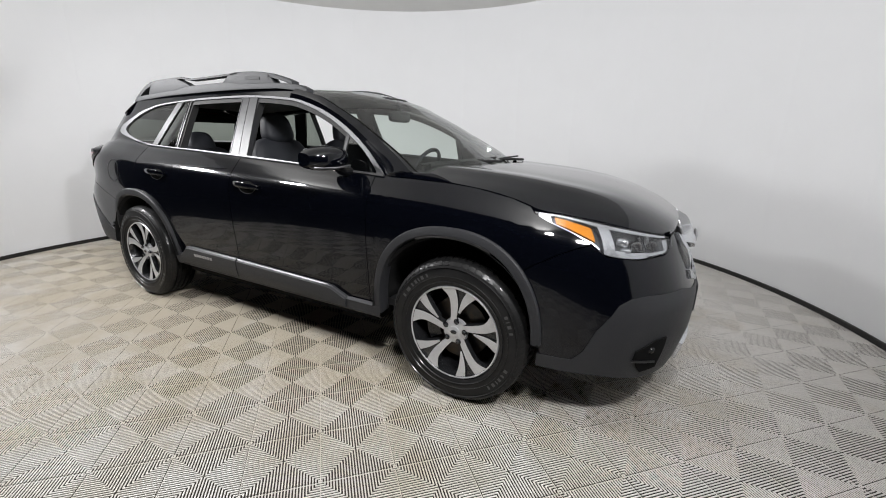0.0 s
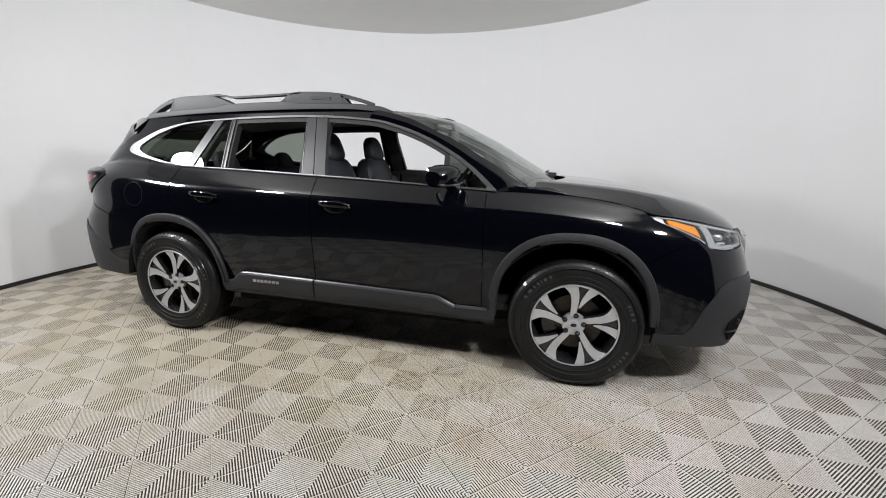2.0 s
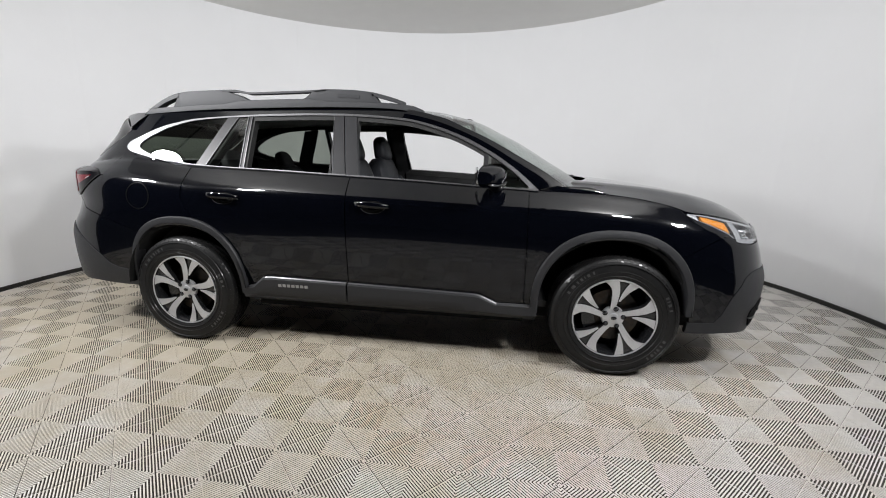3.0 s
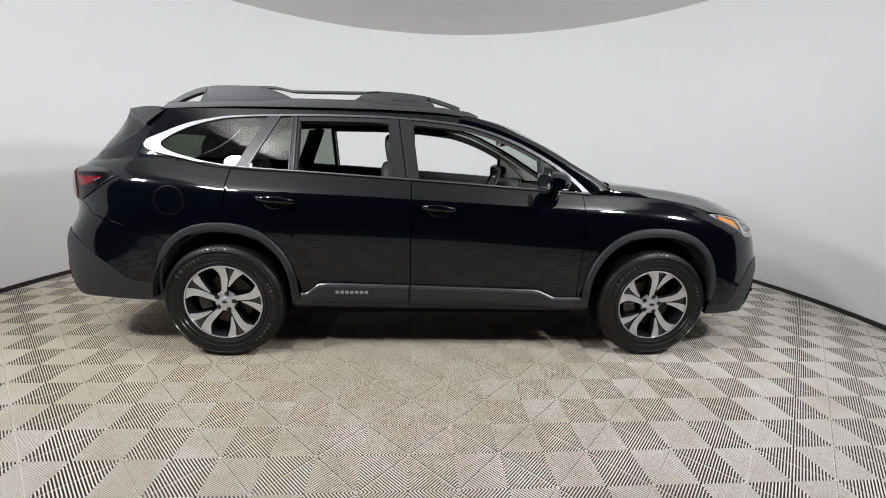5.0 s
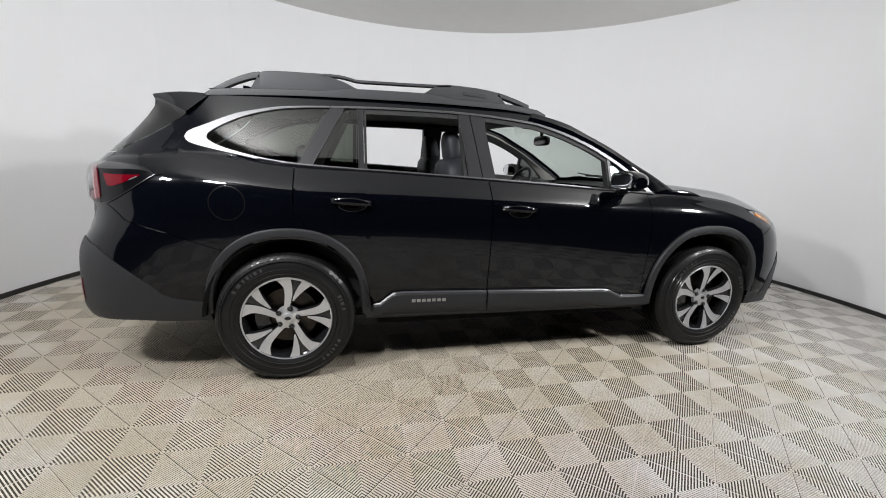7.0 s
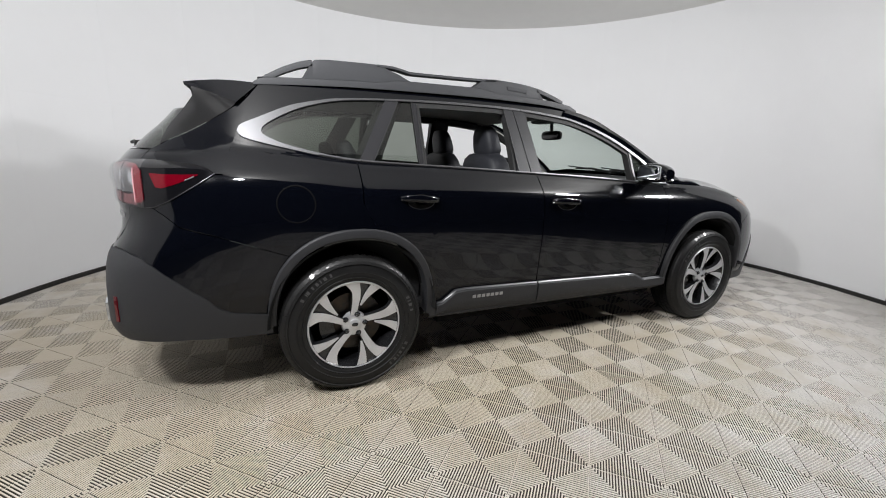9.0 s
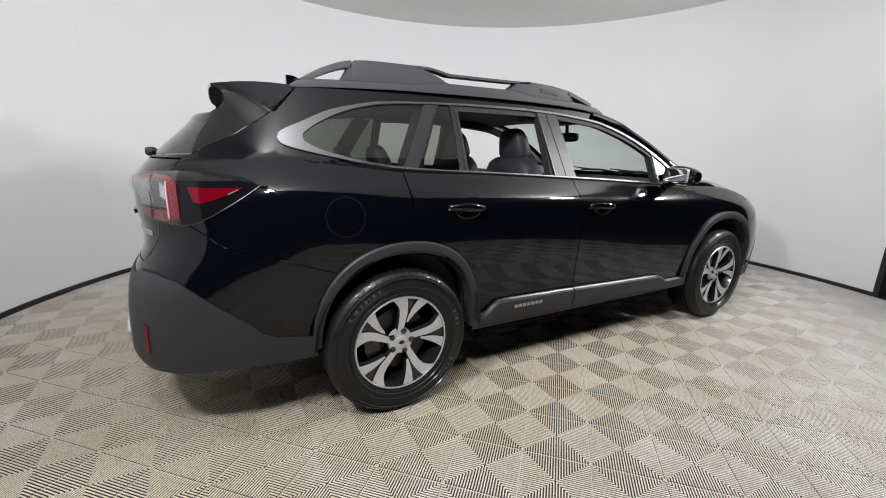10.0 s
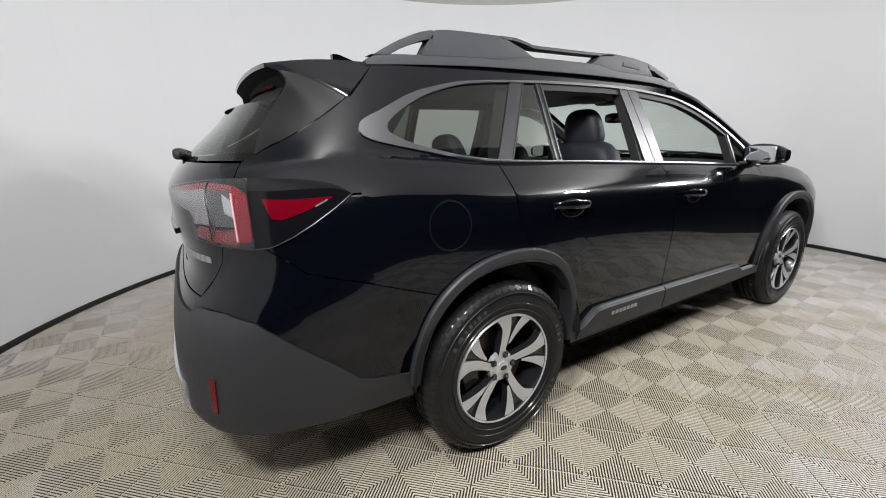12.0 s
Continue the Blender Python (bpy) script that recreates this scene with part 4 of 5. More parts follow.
sub("guide_edge", lamp_skin([-2.0915, -2.0885], lambda s: 0.985, lambda s: 1.118, 8, 0.0050, 0.004), PINK, tl, "pale pink edge of the light guide")
sub("reverse_lens", lamp_skin(stations(-2.110, -2.0925, 0.006), line([(-2.110, 1.066), (-2.0925, 1.052)]), line([(-2.110, 1.116), (-2.0925, 1.100)]), 6, 0.0032, 0.003), SILVER, tl, "silver reversing lamp")
for d in (-0.0035, 0.0035):
    rib_s = lambda z: float(np.interp(z, (0.978, 1.03, 1.08, 1.142), (-2.155, -2.1375, -2.149, -2.149))) + d
    sub("lens_rib", Shape().tube([body(rib_s(z), z, 0.009) for z in steps(0.978, 1.142, 0.012)], 0.0011, 6), CHROME, tl)
cover = sub("lens_cover", lamp_skin(stations(-2.326, -2.056, 0.018, LAMP_LO), lambda s: line(LAMP_LO)(s) + 0.003, lambda s: line(LAMP_HI)(s) - 0.003, 12, 0.0085), LENS, tl, "clear outer lens")
for o in cover:
    o.visible_shadow = False
edge_l = Shape()
es = stations(-2.06, -1.858, 0.012, LAMP_LO)
edge_l.tube([body(s, line(LAMP_LO)(s) + 0.001, 0.006) for s in es], 0.0014, 6)
sub("lamp_edge", edge_l, BEADM, tl, "thin bright lower edge")

# ---- windows ----
wt = Shape()
for a, b in ((S_GL, -1.137), (-1.134, -0.262), (-0.259, 0.855)):
    skin(stations(a, b, 0.03, tos(OT_P), tos(IT_P)), IT, OT, 2, out=0.007, lip=0.016, shape=wt)
for a, b in ((S_GL, -1.30), (-1.297, -0.242), (-0.239, 0.855)):
    skin(stations(a, b, 0.03, tos(OB_P), tos(IB_P)), OB, IB, 2, out=0.007, lip=0.016, shape=wt)
skin(stations(S_TIP, S_GL, 0.008, tos(OT_P)), OB, OT, 8, out=0.007, lip=0.016, shape=wt)
skin(stations(0.855, 0.91, 0.012), OB, OT, 3, out=0.007, lip=0.016, shape=wt)
pair("window_trim", wt, CHROME, car, "satin chrome window surround", sharp=50)
qg = skin(stations(S_GL, -1.13, 0.03, [(-1.31, 0)], tos(IT_P)), lambda s: max(IB(s), C_REAR(s)) - 0.004, lambda s: max(IT(s) + 0.004, 0), 8, out=-0.002, lip=0)
qgl = pair("quarter_window", qg, PRIVACY, car, "dark tinted quarter window")
cs = skin(stations(-1.31, -1.05, 0.01, [(-1.31, 0), (-1.235, 0), (-1.13, 0)]), lambda s: max(IB(s), C_FRONT(s)), lambda s: min(IT(s), C_REAR(s)), 4, out=0.003, lip=0.014)
pair("pillar_strip", cs, PILLAR, car, "satin dark pillar strip")
fg = skin(stations(-1.237, -0.985, 0.03), IB, lambda s: min(IT(s), C_FRONT(s)), 8, out=-0.002, lip=0)
fgl = sub("fixed_window", fg, PRIVACY, rear_door, "dark tinted fixed door window")
for o in (*qgl, *fgl):
    o.visible_shadow = False
dv = skin(stations(-0.985, -0.955, 0.015), IB, IT, 6, out=0.0, lip=0.02)
sub("window_divider", dv, PILLAR, rear_door)


def pillar_band(a0, a1, b0, b1, out, parent_shape=None):
    """An upright band on the glass between two slanting edges (top x, bottom x)."""
    sh = parent_shape or Shape()
    rows, ins = [], []
    for i in range(9):
        t = i / 8
        xa, xb = a1 + (a0 - a1) * t, b1 + (b0 - b1) * t
        row = []
        for j in range(7):
            x = xa + (xb - xa) * j / 6
            z = OB(x) + (OT(x) - OB(x) - 0.006) * t
            row.append(body(x, z, out))
        rows.append(row)
        ins.append([p + Vector((0, 0.035, 0)) for p in row])
    sh.grid([list(c) for c in zip(*rows)])
    sh.grid([[r[0] for r in ins], [r[0] for r in rows]])
    sh.grid([[r[-1] for r in rows], [r[-1] for r in ins]])
    return sh


sub("pillar_cover", pillar_band(-0.388, -0.348, -0.324, -0.266, 0.003), PILLAR, rear_door, "satin black door pillar cover")
sub("pillar_cover", pillar_band(-0.318, -0.260, -0.238, -0.182, 0.003), PILLAR, front_door, "satin black door pillar cover")
# thin bright beads on the upright trims
def bead(x_of, out=0.006, w=0.004):
    sh = Shape()
    rows = []
    for t in [k / 8 for k in range(9)]:
        z = 1.15
        for _ in range(6):
            x = x_of(z)
            z = IB(x) + (IT(x) - IB(x)) * (0.01 + 0.98 * t)
        rows.append([body(x - w / 2, z, out - 0.006), body(x - w / 2, z, out), body(x + w / 2, z, out), body(x + w / 2, z, out - 0.006)])
    return sh.grid([list(c) for c in zip(*rows)])


inv_c = lambda z: -1.235 + (z - 1.17) * 0.18 / 0.33
sub("trim_bead", bead(inv_c), BEADM, rear_door, "thin bright trim bead")
sub("trim_bead", bead(lambda z: -0.985), BEADM, rear_door, "thin bright trim bead")
sub("trim_bead", bead(lambda z: -0.957), BEADM, rear_door, "thin bright trim bead")
sub("trim_bead", bead(lambda z: -0.351 - 0.036 * (z - 1.15) / 0.35), BEADM, rear_door, "thin bright trim bead")
# black seals round the open windows, as a deep frame
for parents, x0, x1 in ((rear_door, -0.953, -0.365), (front_door, -0.235, 0.60)):
    fr_ = Shape()
    xs = stations(x0, x1, 0.04)
    lo_c = lambda s: IT(s) - 0.026
    fr_.grid([[body(s, IT(s), -0.003) for s in xs], [body(s, lo_c(s), -0.003) for s in xs], [body(s, lo_c(s), -0.003) + Vector((0, 0.05, 0.004)) for s in xs], [body(s, IT(s), -0.003) + Vector((0, 0.06, 0.02)) for s in xs]])
    fr_.grid([[body(s, IB(s) + 0.001, -0.001) for s in xs], [body(s, IB(s), -0.001) + Vector((0, 0.035, -0.004)) for s in xs], [body(s, IB(s), -0.001) + Vector((0, 0.04, -0.05)) for s in xs]])
    for x, d in ((x0, 0.014), (x1, -0.014)):
        cols = [[body(x + k, z, -0.003) + Vector((0, e, 0)) for z in steps(IB(x), IT(x), 0.06)] for k, e in ((0, 0), (d, 0), (d, 0.05))]
        fr_.grid(cols)
    sub("window_seal", fr_, SEAL, parents)
# small fixed front window and its bar
sg = skin(stations(0.615, 0.85, 0.03), IB, IT, 5, out=-0.002, lip=0)
for o in sub("fixed_window", sg, DARKGLASS, front_door, "small fixed front corner window"):
    o.visible_shadow = False
sub("window_divider", skin(stations(0.597, 0.615, 0.009), IB, IT, 5, out=0.002, lip=0.02), PILLAR, front_door)

# ---- cladding ----
for cx, hw, h, ci in ((*F_OUT, F_IN), (*R_OUT, R_IN)):
    rows = []
    n = 48
    for i in range(n + 1):
        a = math.pi * i / n
        c, sn = math.cos(a), math.sin(a)
        sg_ = lambda w, p: math.copysign(abs(w) ** p, w)
        e = 2 / 2.3
        xo, zo = cx + hw * sg_(c, e), 0.40 + h * abs(sn) ** e
        xi, zi = ci[0] + ci[1] * sg_(c, e), 0.40 + ci[2] * abs(sn) ** e
        if i in (0, n):
            zo = zi = 0.36 if (i == 0) == (cx < 0) else 0.40
        row = []
        for k, o in ((0.0, -0.006), (0.0, 0.012), (0.12, 0.020), (0.55, 0.024), (0.88, 0.022), (1.0, 0.012), (1.0, -0.05)):
            x, z = xo + (xi - xo) * k, zo + (zi - zo) * k
            row.append(body(s_of(x, z), z, o))
        rows.append(row)
    arches = pair("arch_cladding", Shape().grid(rows), CLAD, car, "dark grey plastic wheel arch cladding", fix=False)
    # Pale strip only over the arch's top: painted highlight along the inner lip.
    lip_rows = []
    for i in range(17):
        a = radians(62 + 50 * i / 16)
        x, z = ci[0] + ci[1] * sg_(math.cos(a), e), 0.40 + ci[2] * math.sin(a) ** e
        lip_rows.append([body(s_of(x, z - d), z - d, o) for d, o in ((-0.002, 0.0195), (0.004, 0.0165), (0.009, 0.008))])
    sub("arch_lip_glint", Shape().grid(lip_rows), GLINT, arches, "smooth inner lip of the arch, highlight put into its grey")
SC_HI = [(-0.955, 0.405), (-0.875, 0.418), (-0.80, 0.478), (-0.74, 0.483), (-0.24, 0.472), (0.56, 0.452), (0.60, 0.447), (0.70, 0.402), (0.93, 0.394)]
sc_lo = line([(-0.96, 0.33), (-0.87, 0.335), (-0.23, 0.325), (0.93, 0.325)])
for parents, a, b in ((rear_door, -0.915, -0.240), (front_door, -0.228, 0.70)):
    rows = []
    for s in stations(a, b, 0.04, SC_HI):
        hi_z, lo_z = line(SC_HI)(s), sc_lo(s) + 0.012
        row = [body(s, hi_z, o) + Vector((0, 0, dz)) for o, dz in ((-0.004, 0.0), (0.014, 0.0), (0.030, -0.010))]
        row += [body(s, hi_z + (lo_z - hi_z) * k, o) for k, o in ((0.45, 0.034), (0.85, 0.032), (1.0, 0.020), (1.0, -0.01))]
        rows.append(row)
    sh = Shape().grid([r[::-1] for r in rows])
    for r in (rows[0], rows[-1]):
        n0 = len(sh.v)
        sh.v += [tuple(p) for p in r]
        sh.f.append(tuple(range(n0, n0 + len(r))))
    sub("door_cladding", sh, CLAD, parents, "dark grey plastic door cladding")
    # Pale strip along the cladding's top edge, painting the bright reflection there.
    edge_ = Shape()
    xs = stations(a, b, 0.04, SC_HI)
    edge_.grid([[body(s, line(SC_HI)(s) - 0.001, 0.024) + Vector((0, 0, 0.0)) for s in xs], [body(s, line(SC_HI)(s) + 0.005, 0.018) for s in xs]])
    sub("edge_glint", edge_, GLINT, parents, "smooth upper edge of the cladding, highlight put into its grey")
sill = Shape()
sill.grid([[body(s, z, o) for z, o in ((0.405, 0.006), (0.395, 0.024), (0.34, 0.026), (0.325, 0.010), (0.27, -0.06))][::-1] for s in stations(-0.955, 0.935, 0.05)])
pair("sill", sill, CLAD, car, "dark grey plastic sill")
for k in range(7):
    x0 = -0.694 + 0.030 * k
    b = skin([x0, x0 + 0.021], lambda s: 0.427, lambda s: 0.445, 1, out=0.0372, lip=0.003)
    part("name_bar", b, BADGE, rear_door[0])
    part("name_bar", b.mirrored(), BADGE, rear_door[1])

# ---- handles and mirrors ----
for parents, xc, zc in ((rear_door, -1.03, 0.992), (front_door, -0.062, 0.962)):
    h = Shape()
    rows = []
    for i in range(13):
        t = i / 12
        x = xc - 0.105 + 0.21 * t
        o = 0.006 + 0.036 * math.sin(math.pi * t) ** 0.45
        tall = 0.013 + 0.006 * math.sin(math.pi * t)
        zz = zc + 0.008 - 0.012 * t
        c = body(x, zz, o)
        rows.append([c + Vector((0, 0.009 * math.cos(a) * -1, tall * math.sin(a))) for a in [2 * math.pi * k / 10 for k in range(10)]])
    h.grid(rows, close_v=True)
    sub("door_handle", h, PAINT, parents, "black door handle", fix=True)
    # Flat dark patch on the door: painted shade of the hollow behind the handle.
    cup = Shape()
    rows = []
    for k, o in ((1.0, 0.002), (0.8, 0.0015), (0.5, 0.001)):
        rows.append([body(xc + 0.006 + 0.072 * k * math.cos(a), zc - 0.008 + 0.036 * k * math.sin(a), o) for a in [2 * math.pi * j / 28 for j in range(29)]])
    cup.grid(rows[::-1])
    sub("handle_cup_shade", cup, DARKGAP, parents)
    # Bright arc on the lower half only: painted highlight of the hollow's rim.
    cup2 = Shape()
    cup2.grid([[body(xc + 0.006 + 0.074 * k * math.cos(a), zc - 0.008 + 0.038 * k * math.sin(a), 0.0028) for a in [math.pi * (1.05 + 0.9 * j / 16) for j in range(17)]] for k in (0.97, 1.03)])
    sub("handle_rim_glint", cup2, CHROME, parents)

MX, MY, MZ = 0.610, -0.912, 1.158
mir = Shape()
rows = []
for i in range(13):
    t = i / 12
    y = MY + 0.115 - 0.23 * t
    e = math.sin(math.pi * (0.06 + 0.88 * t)) ** 0.38
    xf = MX + 0.022 - 0.040 * t
    rows.append([(xf + 0.112 * e * math.copysign(abs(math.cos(a)) ** 0.75, math.cos(a)) * (1.0 if math.cos(a) > 0 else 0.30), y, MZ - 0.012 * t + 0.061 * e * math.copysign(abs(math.sin(a)) ** 0.75, math.sin(a))) for a in [2 * math.pi * k / 24 for k in range(24)]])
mir.grid(rows[::-1], close_v=True)
n0 = len(mir.v)
mir.v += rows[0] + rows[-1]
mir.f += [tuple(n0 + k for k in range(24)), tuple(n0 + 24 + k for k in reversed(range(24)))]
mirror = sub("door_mirror", mir, PAINT, front_door, "black door mirror", fix=True)
mg = Shape()
mg.soft((MX - 0.050, MY, MZ - 0.006), (0.012, 0.165, 0.098), 5, Euler((0, 0, radians(8))).to_matrix())
sub("door_mirror_glass", mg, MIRRORM, front_door, "mirror glass", fix=True)
mt = Shape()
mt.tube([(MX + 0.115, MY + 0.09, MZ - 0.042), (MX + 0.10, MY, MZ - 0.052), (MX + 0.045, MY - 0.092, MZ - 0.050), (MX - 0.035, MY - 0.108, MZ - 0.032)], [0.005, 0.007, 0.008, 0.005], 8)
sub("mirror_trim", mt, CHROME, front_door, "thin bright mirror trim")
arm = Shape()
arm.tube([(MX + 0.045, MY + 0.06, MZ - 0.05), (MX + 0.05, -0.82, MZ - 0.075), (MX + 0.06, -0.77, MZ - 0.08)], [0.034, 0.036, 0.042], 12, squash=0.6)
sub("mirror_arm", arm, TRIMB, front_door)

# ---- roof rails ----
RT = curve([(-1.77, 1.528), (-1.70, 1.572), (-1.62, 1.615), (-1.52, 1.650), (-1.42, 1.664), (-1.30, 1.668), (-1.10, 1.671), (-1.04, 1.664), (-0.98, 1.653), (-0.85, 1.655), (-0.52, 1.663), (-0.44, 1.668), (-0.3, 1.664), (-0.17, 1.652), (-0.02, 1.617), (0.08, 1.584), (0.19, 1.538)])
RB = curve([(-1.77, 1.515), (-1.6, 1.528), (-1.19, 1.548), (-0.51, 1.558), (-0.1, 1.551), (0.12, 1.530), (0.19, 1.515)])
rail = Shape()
y0, y1 = -0.578, -0.520
low = lambda x: RB(x) + 0.034 + 0.018 * min(1.0, max(0.0, (x + 1.17) / 0.12)) * min(1.0, max(0.0, (-0.42 - x) / 0.12))
for xs, lo, hi in ((stations(-1.77, 0.19, 0.03), RB, lambda x: min(low(x), RT(x))),
                   (stations(-1.75, -1.50, 0.02), lambda x: max(low(x) - 0.002, RT(x) - 0.030), RT),
                   (stations(-1.545, -0.985, 0.015, [(-1.0, 0)]), lambda x: low(x) - 0.002, lambda x: min(RT(x) - 0.001, low(x) - 0.002 + max(0.0, (-0.985 - x)) * 0.48, low(x) + max(0.0, (x + 1.548)) * 1.6)),
                   (stations(-1.17, -0.44, 0.03), lambda x: RT(x) - 0.013, RT),
                   (stations(-0.60, -0.09, 0.015), lambda x: low(x) - 0.002, lambda x: min(RT(x) - 0.001, low(x) - 0.002 + max(0.0, (x + 0.60)) * 0.7, low(x) + max(0.0, (-0.088 - x)) * 1.2)),
                   (stations(-0.14, 0.07, 0.02), lambda x: max(low(x) - 0.002, RT(x) - 0.024), RT),
                   ):
    rail.slab(xs, lo, lambda x: max(hi(x), lo(x) + 0.0015), y0, y1, 0.005)
rails = pair("roof_rail", rail, RAILM, car, "satin dark grey raised roof rail", fix=False)
r = Shape()
r.slab(stations(-0.36, -0.22, 0.02), lambda x: RT(x) - 0.05, lambda x: RT(x) - 0.03, y0 - 0.003, y0 + 0.004)
sub("rail_pad", r, RAILM, rails)
fin = Shape()
fin.slab(stations(-1.70, -1.53, 0.02), lambda x: 1.57, lambda x: 1.595 + 0.055 * min(1, max(0.0, (-1.53 - x) / 0.14)) ** 0.8, -0.016, 0.016)
part("antenna_fin", fin, PAINT, car, "black roof antenna fin")

# ---- underside and wheel wells ----
ub = Shape()
ub.box(-2.25, 2.1, -0.40, 0.40, 0.23, 0.36)
ub.box(-0.88, 0.86, -0.80, 0.80, 0.27, 0.34)
ub.box(-2.20, -1.80, -0.60, 0.60, 0.38, 0.46)
# Two wide unseen boxes added to block light from reaching the floor beneath.
ub.box(0.87, 2.12, -0.62, 0.62, 0.245, 0.35)
ub.box(-1.79, -0.89, -0.62, 0.62, 0.255, 0.35)
part("underbody", ub, LINER, car, "black underbody")
for cx, r in ((1.338, 0.43), (-1.355, 0.415)):
    well = Shape()
    well.lathe([(0.02, 0.40), (r, 0.40), (r, 0.02), (r + 0.015, 0.0)], 28, centre=(cx, -0.885, 0.38), a0=0.03, a1=math.pi - 0.03)
    pair("wheel_well", well, LINER, car)


# ---- wheels ----
def build_wheel():
    """A wheel round the y axis, its outer face towards -y, at the origin."""
    hub = new("wheel")
    R, W = 0.3635, 0.112
    prof = [(0.232, 0.095), (0.245, 0.108), (0.285, 0.114), (0.320, 0.111), (0.345, 0.100), (0.3555, 0.086), (0.358, 0.080)]
    g = []
    for c in (-0.052, -0.018, 0.018, 0.052):
        g += [(0.3585, c - 0.006), (0.350, c - 0.005), (0.350, c + 0.005), (0.3585, c + 0.006)]
    outer = [(r, -o) for r, o in prof] + g + [(r, o) for r, o in reversed(prof)]
    part("tyre", Shape().lathe(outer, 72), RUBBER, hub, "black rubber tyre", sharp=50)
    tread = Shape()
    for k in range(64):
        a = 2 * math.pi * k / 64
        for row, (y0_, y1_) in enumerate(((-0.092, -0.060), (-0.045, -0.025), (-0.010, 0.010), (0.025, 0.045), (0.060, 0.092))):
            b0, b1 = a + 0.006 + 0.02 * (row % 2), a + 0.080 + 0.02 * (row % 2)
            quad = []
            for ang in (b0, b1):
                for y in (y0_, y1_):
                    drop = 0.010 if abs(y) > 0.08 else 0.0
                    quad.append(((R - drop) * math.cos(ang), y, (R - drop) * math.sin(ang)))
                    quad.append((0.350 * math.cos(ang), y, 0.350 * math.sin(ang)))
            tread.add(quad, [(0, 2, 6, 4), (0, 4, 5, 1), (2, 3, 7, 6), (0, 1, 3, 2), (4, 6, 7, 5)])
        for side in (-1, 1):
            quad = []
            for ang in (a + 0.014, a + 0.070):
                for r, y in ((R - 0.010, 0.093), (R - 0.026, 0.1075), (R - 0.028, 0.100), (0.345, 0.090)):
                    quad.append((r * math.cos(ang), side * y, r * math.sin(ang)))
            tread.add(quad, [(0, 1, 5, 4), (1, 2, 6, 5), (0, 3, 2, 1), (4, 5, 6, 7)])
    part("tread", tread, RUBBER, hub, fix=False, smooth=False)
    for base_a, count in ((1.95, 8), (5.35, 6), (0.15, 4)):
        for k in range(count):
            marks = Shape()
            a = base_a + k * 0.082 + 0.012 * (k * 7 % 3)
            w_ = (0.034, 0.052, 0.020, 0.044)[k * 5 % 4]
            row = []
            for ang in (a, a + w_):
                for r in (0.293, 0.311):
                    row.append((r * math.cos(ang), -0.1150, r * math.sin(ang)))
            marks.add(row, [(0, 2, 3, 1), (1, 3, 2, 0)])
            part("sidewall_mark", marks, TYRE_MARK, hub)
    ribs = Shape()
    for r in (0.258, 0.284, 0.326):
        ribs.lathe([(r - 0.0025, -0.1125), (r, -0.1165), (r + 0.0025, -0.1125)], 72)
    part("sidewall_rib", ribs, RUBBER, hub)
    barrel = Shape()
    barrel.lathe([(0.236, -0.100), (0.232, -0.106), (0.226, -0.104), (0.222, -0.092), (0.212, -0.05), (0.205, 0.06), (0.215, 0.095), (0.235, 0.098)], 64)
    part("rim", barrel, ALLOY_DARK, hub, "dark grey alloy rim barrel")
    lip_ = Shape().lathe([(0.2365, -0.101), (0.2325, -0.1075), (0.2265, -0.1055), (0.2245, -0.098)], 64)
    part("rim_lip", lip_, ALLOY, hub, "bright machined rim lip")
    face = lambda r: -0.078 - 0.022 * (r / 0.22) ** 1.5
    RR = 0.2285
    A_IN = line([(0.20, 1), (0.30, 1.9), (0.60, 2.4), (0.76, 4.2), (1.0, 8.5)])
    A_OUT = line([(0.20, 44), (0.26, 34), (0.34, 26.5), (0.46, 22), (0.60, 19.5), (0.74, 19), (0.84, 21.5), (0.94, 25.5), (1.0, 28)])
    B_IN = line([(0.36, 0.8), (0.60, -0.6), (0.76, -2.4), (1.0, -6.5)])
    B_OUT = line([(0.36, -2.5), (0.46, -6.0), (0.60, -10.5), (0.74, -14.0), (0.86, -17.0), (1.0, -20.5)])

    def arm_rows(lo, hi, q0, n, c):
        """Rows across one arm of a spoke, from the hub out: flank, face, flank."""
        rows = []
        for i in range(n + 1):
            q = q0 + (1 - q0) * i / n
            r, f = q * RR, face(q * RR)
            a0, a1 = c + radians(lo(q)), c + radians(hi(q))
            m = min(0.0010 / r, (a1 - a0) * 0.2)
            rows.append([(r * math.cos(a), f + o, r * math.sin(a)) for a, o in ((a0, 0.034), (a0, 0.0025), (a0 + m, 0.0), ((a0 + a1) / 2, -0.0012), (a1 - m, 0.0), (a1, 0.0025), (a1, 0.034))])
        return rows

    for k in range(5):
        c = radians(3 + 72 * k)
        for lo, hi, q0, n in ((A_IN, A_OUT, 0.20, 14), (B_OUT, B_IN, 0.45, 10)):
            rows = arm_rows(lo, hi, q0, n, c)
            part("spoke", Shape().grid([r[2:5] for r in rows]), ALLOY, hub, "bright machined spoke face")
            part("spoke_flank", Shape().grid([r[0:3] for r in rows]).grid([r[4:7] for r in rows]), ALLOY_DARK, hub)
        rows = []
        for i in range(9):
            q = 0.26 + 0.74 * i / 8
            r = q * RR
            a0, a1 = c + radians(B_IN(q) - 0.3), c + radians(A_IN(q) + 0.3)
            d = 0.005 + 0.010 * max(0, q - 0.5)
            rows.append([(r * math.cos(a), face(r) + d, r * math.sin(a)) for a in (a0, (a0 + a1) / 2, a1)])
        part("spoke_web", Shape().grid(rows), ALLOY_DARK, hub, "dark grey spoke pocket")
        nut = Shape()
        a = c
